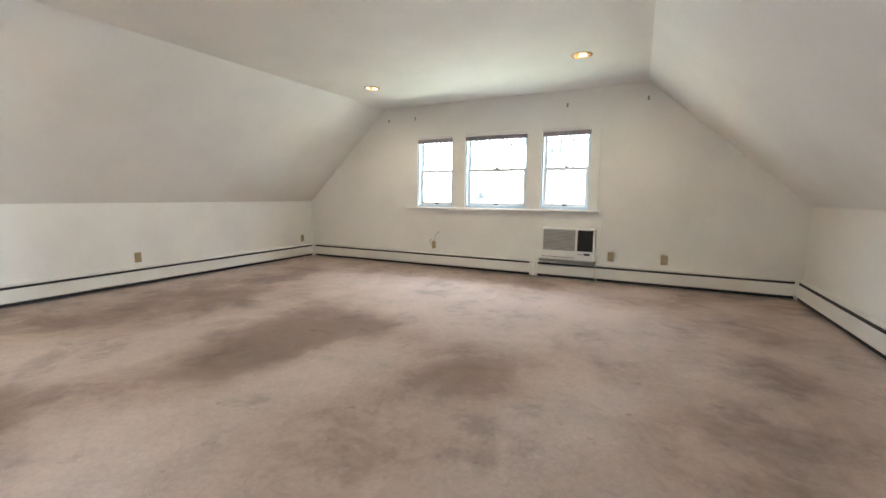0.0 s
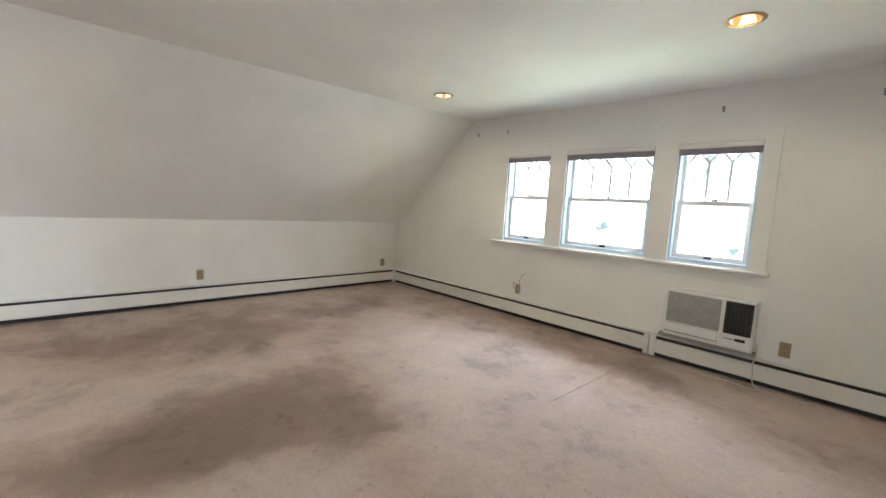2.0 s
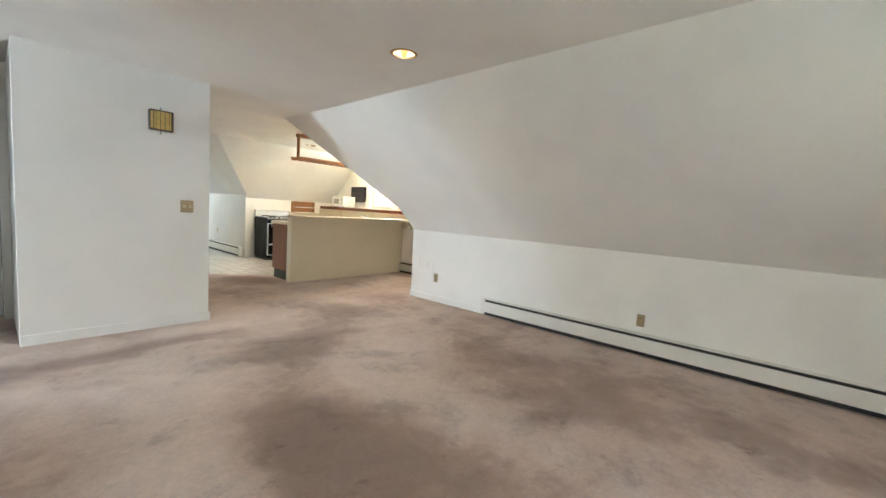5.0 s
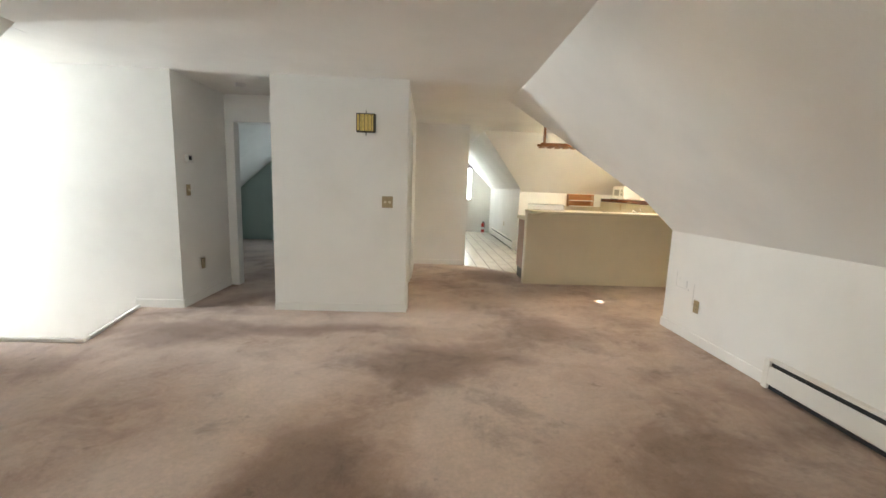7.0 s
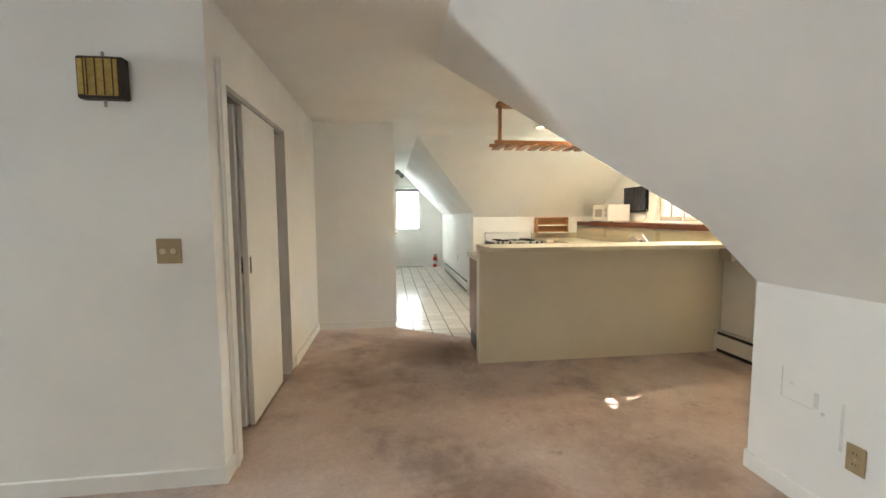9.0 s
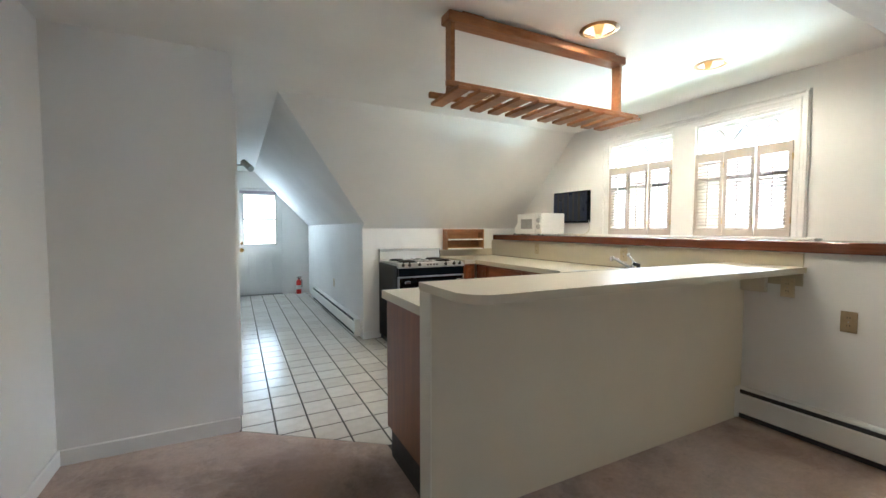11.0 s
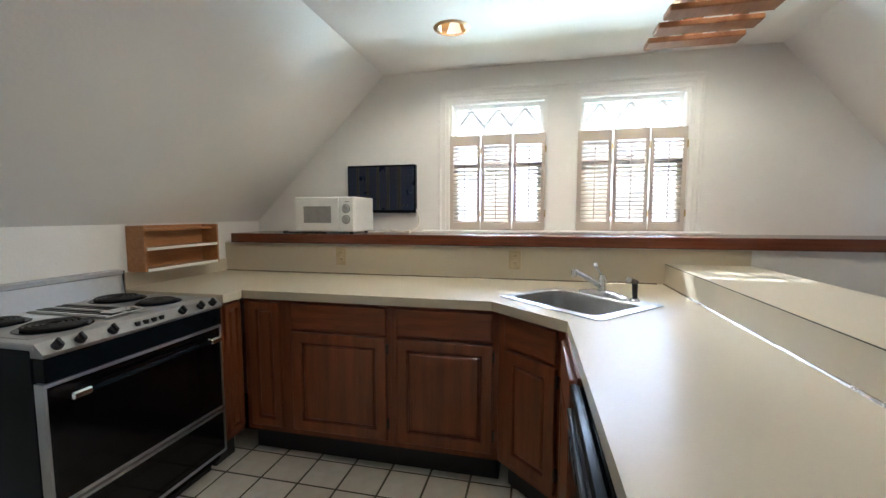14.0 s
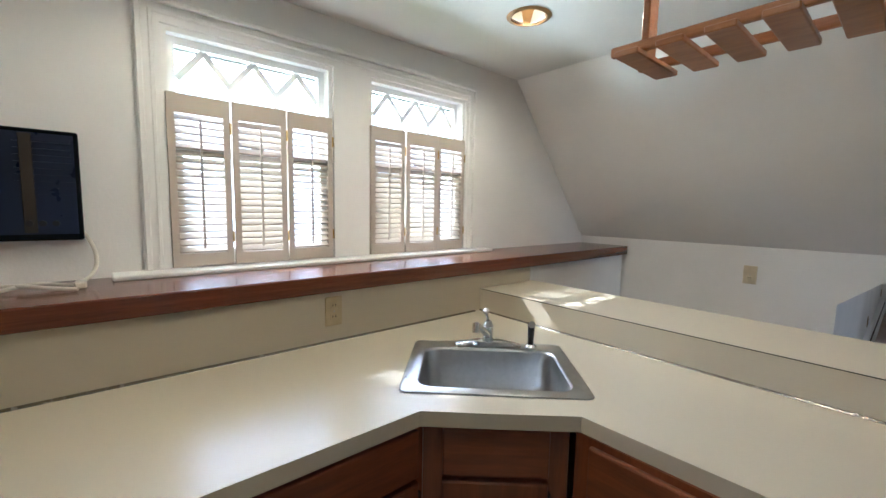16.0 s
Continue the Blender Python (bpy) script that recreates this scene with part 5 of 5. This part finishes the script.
# ---- stove ----
def stove():
    x0, x1, yb, yf = -5.838, -5.085, -4.665, -4.075
    ob = thing("stove", ((x0 + x1) / 2, (yb + yf) / 2, 0), "black electric stove with chrome trim and coil burners", "stove")
    part("body", a_box(x0, x1, yb, yf, 0.055, 0.878, bev=0.004), BLACK, ob)
    part("plinth", a_box(x0 + 0.02, x1 - 0.02, yb, yf - 0.04, 0.0, 0.056), BLACK_MATT, ob)
    top = part("cooktop", a_box(x0 - 0.002, x1 + 0.002, yb, yf + 0.02, 0.878, 0.902, bev=0.006, seg=2), SILVER, ob, "chrome cooktop")
    part("recess", a_box(x0 + 0.03, x1 - 0.03, yb + 0.07, yf - 0.05, 0.9022, 0.9045), STEEL, top)
    for bx, by, r in ((x1 - 0.15, yb + 0.19, 0.075), (x1 - 0.17, yf - 0.15, 0.095), (x0 + 0.15, yb + 0.19, 0.095), (x0 + 0.16, yf - 0.15, 0.075)):
        pan = part("drip_pan", a_rod((bx, by, 0.9046), (bx, by, 0.908), r + 0.018, r + 0.012, 32), BLACK, top, "black drip pan")
        pts = []
        for i in range(66):
            a, rr = i * 0.42, 0.018 + (r - 0.018) * i / 65
            pts.append((bx + rr * math.cos(a), by + rr * math.sin(a), 0.914))
        tube("coil", pts, 0.006, IRON, pan, "dark coil burner")
    part("griddle", a_box((x0 + x1) / 2 - 0.085, (x0 + x1) / 2 + 0.085, yb + 0.10, yf - 0.07, 0.9048, 0.912, bev=0.003), GREY, top, "dark center griddle")
    for i in range(7):
        part("griddle_rib", a_box((x0 + x1) / 2 - 0.078 + i * 0.0235, (x0 + x1) / 2 - 0.063 + i * 0.0235, yb + 0.11, yf - 0.08, 0.912, 0.9145), PALE_GREY if i % 3 == 0 else IRON, top)
    part("griddle_vent", a_box((x0 + x1) / 2 - 0.06, (x0 + x1) / 2 + 0.04, yf - 0.16, yf - 0.09, 0.914, 0.918, bev=0.002), CHROME, top)
    bm = bmesh.new()
    slab(bm, [(x0, yb, 0.90), (x0, yb + 0.045, 0.90), (x0, yb + 0.035, 0.998), (x0, yb + 0.045, 1.004), (x0, yb + 0.045, 1.022), (x0, yb, 1.026)], (x1 - x0, 0, 0))
    part("back_guard", bm, SILVER, ob, "brushed aluminium back guard")
    part("back_guard_end", a_box(x0 - 0.004, x0, yb, yb + 0.048, 0.90, 1.02), BLACK_MATT, ob)
    bm = bmesh.new()
    slab(bm, [(x0, yf + 0.02, 0.90), (x0, yf + 0.055, 0.868), (x0, yf + 0.055, 0.856), (x0, yf, 0.856), (x0, yf, 0.90)], (x1 - x0, 0, 0))
    con = part("control_strip", bm, STEEL, ob, "chrome control strip")
    for i, x in enumerate((x1 - 0.05, x1 - 0.12, x1 - 0.23, x0 + 0.22, x0 + 0.12, x0 + 0.05)):
        k = part("knob", a_rod((x, yf + 0.036, 0.879), (x, yf + 0.050, 0.893), 0.017, 0.015, 18), BLACK_MATT, con, "black control knob", smooth=True)
        part("grip", turned(a_box(-0.004, 0.004, -0.015, 0.015, 0, 0.014), look((x, yf + 0.049, 0.892), (x, yf + 0.02, 0.86))), BLACK_MATT, k)
    for i in range(4):
        part("switch", a_box((x0 + x1) / 2 - 0.06 + i * 0.035, (x0 + x1) / 2 - 0.045 + i * 0.035, yf + 0.038, yf + 0.05, 0.876, 0.892), BLACK_MATT, con)
    part("band", a_box(x0 + 0.004, x1 - 0.004, yf, yf + 0.050, 0.772, 0.8555, bev=0.004), BLACK, ob)

    def front(name, z0, z1, label):
        d = part(name, a_box(x0 + 0.012, x1 - 0.012, yf + 0.001, yf + 0.040, z0 + 0.01, z1 - 0.01), BLACK_GLASS, ob, label)
        bm = bmesh.new()
        pierced(bm, x0 + 0.002, x1 - 0.002, z0, z1, [(x0 + 0.009, x1 - 0.009, z0 + 0.012, z1 - 0.012)], lambda u, v, w: (u, yf + 0.001 + w, v), 0.043)
        part("chrome_frame", bm, SILVER, d, "thin chrome frame")
        return d

    d = front("oven_door", 0.346, 0.768, "black glass oven door")
    part("handle", a_box(x0 + 0.05, x1 - 0.05, yf + 0.072, yf + 0.090, 0.706, 0.724, bev=0.005), BLACK, d)
    for x in (x0 + 0.05, x1 - 0.115):
        part("handle_end", a_box(x, x + 0.065, yf + 0.040, yf + 0.094, 0.702, 0.728, bev=0.006), CHROME, d, "chrome handle end")
    front("drawer", 0.115, 0.335, "black storage drawer")


stove()

# ---- on the walls and the ledge ----
ob = thing("spice_shelf", (-6.21, K_SOUTH, 1.0), "small pine wall shelf with two tiers, empty", "shelf")
x0, x1, yb, yf, z0, z1 = -6.432, -5.908, K_SOUTH + 0.001, K_SOUTH + 0.125, 1.002, 1.252
part("back", a_box(x0 + 0.014, x1 - 0.014, yb, yb + 0.008, z0, z1), SHELF, ob)
for x in (x0, x1 - 0.014):
    part("side", a_box(x, x + 0.014, yb, yf, z0, z1, bev=0.002), SHELF, ob)
for z in (z0, z0 + 0.115):
    part("shelf_board", a_box(x0 + 0.0145, x1 - 0.0145, yb + 0.008, yf, z, z + 0.013, bev=0.002), SHELF, ob)
    part("lip", a_box(x0 + 0.0145, x1 - 0.0145, yf - 0.002, yf + 0.003, z, z + 0.016), TRIM, ob, "pale front lip")
part("shelf_top", a_box(x0 + 0.0145, x1 - 0.0145, yb + 0.008, yf - 0.04, z1 - 0.03, z1 - 0.018), SHELF, ob)


def microwave():
    x, y0, y1, z0, z1, xb = -6.612, -4.095, -3.668, 1.198, 1.428, -6.93
    ob = thing("microwave", ((x + xb) / 2, (y0 + y1) / 2, 1.183), "small white microwave with two dials on the ledge", "microwave")
    part("case", a_box(xb, x, y0, y1, z0, z1, bev=0.006, seg=2), WHITE, ob)
    d = part("door", a_box(x, x + 0.012, y0 + 0.002, y1 - 0.105, z0 + 0.004, z1 - 0.004, bev=0.005, seg=2), WHITE, ob)
    part("window", a_box(x + 0.0115, x + 0.0135, y0 + 0.068, y1 - 0.158, z0 + 0.058, z1 - 0.062, bev=0.001), GREY, d, "grey tinted window")
    c = part("control_panel", a_box(x, x + 0.010, y1 - 0.102, y1 - 0.002, z0 + 0.004, z1 - 0.004, bev=0.003), WHITE, ob)
    for z in (1.279, 1.349):
        k = part("dial", a_rod((x + 0.009, y1 - 0.053, z), (x + 0.026, y1 - 0.053, z), 0.025, 0.021, 24), SILVER, c, "silver dial", smooth=True)
        part("dial_ring", a_rod((x + 0.0095, y1 - 0.053, z), (x + 0.011, y1 - 0.053, z), 0.029, sides=24), GREY, k)
    part("brand_bar", a_box(x + 0.0095, x + 0.0105, y1 - 0.06, y1 - 0.025, 1.392, 1.397), GREY, c)
    for y in (y0 + 0.04, y1 - 0.04):
        for xx in (x - 0.04, xb + 0.04):
            part("foot", a_rod((xx, y, 1.1835), (xx, y, z0 + 0.001), 0.012, sides=10), BLACK_MATT, ob)


microwave()
ob = thing("black_cable", (-6.62, -4.2, 1.183), "black cable lying on the ledge", "cable")
tube("cord", [(-6.63, -4.19, 1.19), (-6.62, -4.15, 1.193), (-6.606, -4.08, 1.189), (-6.615, -3.98, 1.189), (-6.61, -3.87, 1.189)], 0.005, BLACK_MATT, ob)
part("plug", a_rod((-6.63, -4.20, 1.192), (-6.625, -4.17, 1.195), 0.009, sides=10), BLACK_MATT, ob)


def panel_unit():
    y0, y1, z0, z1, x = -3.877, -3.353, 1.322, 1.667, K_WEST
    ob = thing("wall_air_conditioner", (x, (y0 + y1) / 2, z0), "dark navy wall air conditioner front panel", "air conditioner")
    part("case", a_box(x + 0.001, x + 0.045, y0, y1, z0, z1, bev=0.005), BLACK, ob)
    g = part("front", a_box(x + 0.044, x + 0.048, y0 + 0.012, y1 - 0.012, z0 + 0.02, z1 - 0.012), NAVY, ob)
    for i in range(5):
        y = y0 + 0.075 + i * 0.078
        part("divider", a_box(x + 0.0475, x + 0.054, y, y + (0.02 if i < 4 else 0.03), z0 + 0.025, z1 - 0.015, bev=0.002), DARK_BROWN, g)
    for i in range(9):
        z = z1 - 0.04 - i * 0.02
        part("louver", a_box(x + 0.0475, x + 0.053, y1 - 0.15, y1 - 0.02, z, z + 0.010), NAVY, g)
    for i in range(3):
        part("knob", a_rod((x + 0.047, y1 - 0.125 + i * 0.03, z0 + 0.055), (x + 0.058, y1 - 0.125 + i * 0.03, z0 + 0.055), 0.009, sides=14), BLACK_MATT, g)
    tube("power_cord", [(x + 0.03, y1 - 0.005, 1.35), (x + 0.035, y1 + 0.02, 1.31), (x + 0.05, y1 + 0.03, 1.24), (x + 0.09, y1 + 0.005, 1.195), (x + 0.16, y1 - 0.04, 1.19), (x + 0.14, y1 - 0.12, 1.205), (x + 0.20, y1 - 0.2, 1.19), (x + 0.24, y1 - 0.28, 1.189)], 0.006, CORD, ob, "white power cord")
    tube("cord_loop", [(x + 0.10, y1 - 0.25, 1.19), (x + 0.16, y1 - 0.16, 1.205), (x + 0.22, y1 - 0.08, 1.195), (x + 0.24, y1 - 0.02, 1.19)], 0.006, CORD, ob)
    part("plug", a_box(x + 0.15, x + 0.20, y1 - 0.03, y1 + 0.0, 1.184, 1.204, bev=0.004), CORD, ob)


panel_unit()


# ---- shutters ----
def shutter(w, tilt):
    ob = thing("shutter_panel", (0, 0, 0), "cream wooden louvered shutter panel on the lower window", "shutter", "kitchen window shutters")
    z0, z1, st = 0.0, 0.65, 0.024
    bm = bmesh.new()
    pierced(bm, 0, w, z0, z1, [(st, w - st, 0.05, z1 - 0.07)], lambda u, v, d: (u, -0.009 + d, v), 0.018)
    part("frame", bm, SHUTTER, ob)
    n = 20
    for i in range(n):
        z = 0.065 + i * (z1 - 0.07 - 0.08) / (n - 1)
        part("louver", turned(a_box(st + 0.0005, w - st - 0.0005, -0.016, 0.016, -0.003, 0.003), Matrix.Translation((0, 0, z)) @ Matrix.Rotation(radians(tilt), 4, "X")), SHUTTER, ob)
    part("tilt_rod", a_box(w / 2 - 0.004, w / 2 + 0.004, -0.022, -0.014, 0.07, z1 - 0.09), SHUTTER, ob)
    for z in (0.09, z1 - 0.13):
        part("hinge", a_rod((w + 0.002, -0.009, z), (w + 0.002, -0.009, z + 0.045), 0.004, sides=8), BRASS, ob)
    return ob


for (a, b), tilts in zip(K_WINDOWS, ((34, 44, 27), (46, 40, 34))):
    w = (b - a - 0.03) / 3
    for i, tilt in enumerate(tilts):
        ob = shutter(w, tilt)
        ob.matrix_basis = pose(K_WEST + 0.011, a + 0.008 + i * (w + 0.007), 1.203, 0, 0, 90 + (1.8, -2.2, 1.5)[i])

# ---- pot rack ----
x0, x1, y0, y1, z = -5.80, -4.545, -2.145, -1.85, 1.895
ob = thing("pot_rack", ((x0 + x1) / 2, (y0 + y1) / 2, z), "hanging oak slatted pot rack under the kitchen ceiling", "pot rack")
for y in (y0 + 0.045, y1 - 0.065):
    part("rail", a_box(x0 - 0.025, x1 + 0.025, y, y + 0.024, z + 0.019, z + 0.050, bev=0.007, seg=2), RACK, ob)
n = 11
for i in range(n):
    x = x0 + 0.01 + i * (x1 - x0 - 0.09) / (n - 1)
    part("slat", a_box(x, x + 0.07, y0, y1, z, z + 0.018, bev=0.003), RACK, ob)
for x in (x0 + 0.035, x1 - 0.06):
    part("post", a_box(x, x + 0.022, -2.03, -1.97, z + 0.0185, 2.252, bev=0.003), RACK, ob)
part("ceiling_rail", a_box(x0 + 0.02, x1 - 0.02, -2.045, -1.955, 2.253, 2.299, bev=0.006, seg=2), RACK, ob)
for x in (x0 + 0.10, x1 - 0.22):
    part("ceiling_plate", a_box(x, x + 0.12, -2.035, -1.965, 2.2985, 2.3095), RACK, ob)

# ---- floor tiles of kitchen and passage ----
PITCH_X, PITCH_Y, JOINT, X0, Y0 = 0.1985, 0.2045, 0.0075, -4.037, -4.034
hx, hy = (PITCH_X - JOINT) / 2, (PITCH_Y - JOINT) / 2
floor_tiles = tagged(new("tile_floor"), "off-white glazed square floor tiles with dark joints", "tile floor", kind="structure")
bm = a_box(-hx, hx, -hy, hy, -0.0025, 0.004, bev=0.0032)
tile_mesh = bpy.data.meshes.new("tile")
bm.to_mesh(tile_mesh)
bm.free()
tile_mesh.materials.append(TILE)
for i in range(-12, 4):
    for j in range(-23, 10):
        x, y = X0 + (i + 0.5) * PITCH_X, Y0 + (j + 0.5) * PITCH_Y
        passage = HALL_W - 0.10 < x < HALL_E + 0.04 and HALL_END - 0.05 < y < -4.6
        kitchen = -6.18 < x < HALL_E + 0.04 and -4.72 < y < -2.25
        if not (passage or kitchen):
            continue
        reach = [(x + dx + 4.40) * 0.593 + (y + dy + 2.41) * 0.805 for dx in (-hx, hx) for dy in (-hy, hy)]
        if x > -4.5 and min(reach) > -0.01:
            continue
        data = tile_mesh
        if x > -4.5 and max(reach) > 0:
            bm = bmesh.new()
            bm.from_mesh(tile_mesh)
            cut(bm, (-4.40 - x, -2.41 - y, 0), (0.593, 0.805, 0))
            data = tile_mesh.copy()
            bm.to_mesh(data)
            bm.free()
        t = new("tile", data)
        t.location, t.parent = (x, y, 0), floor_tiles
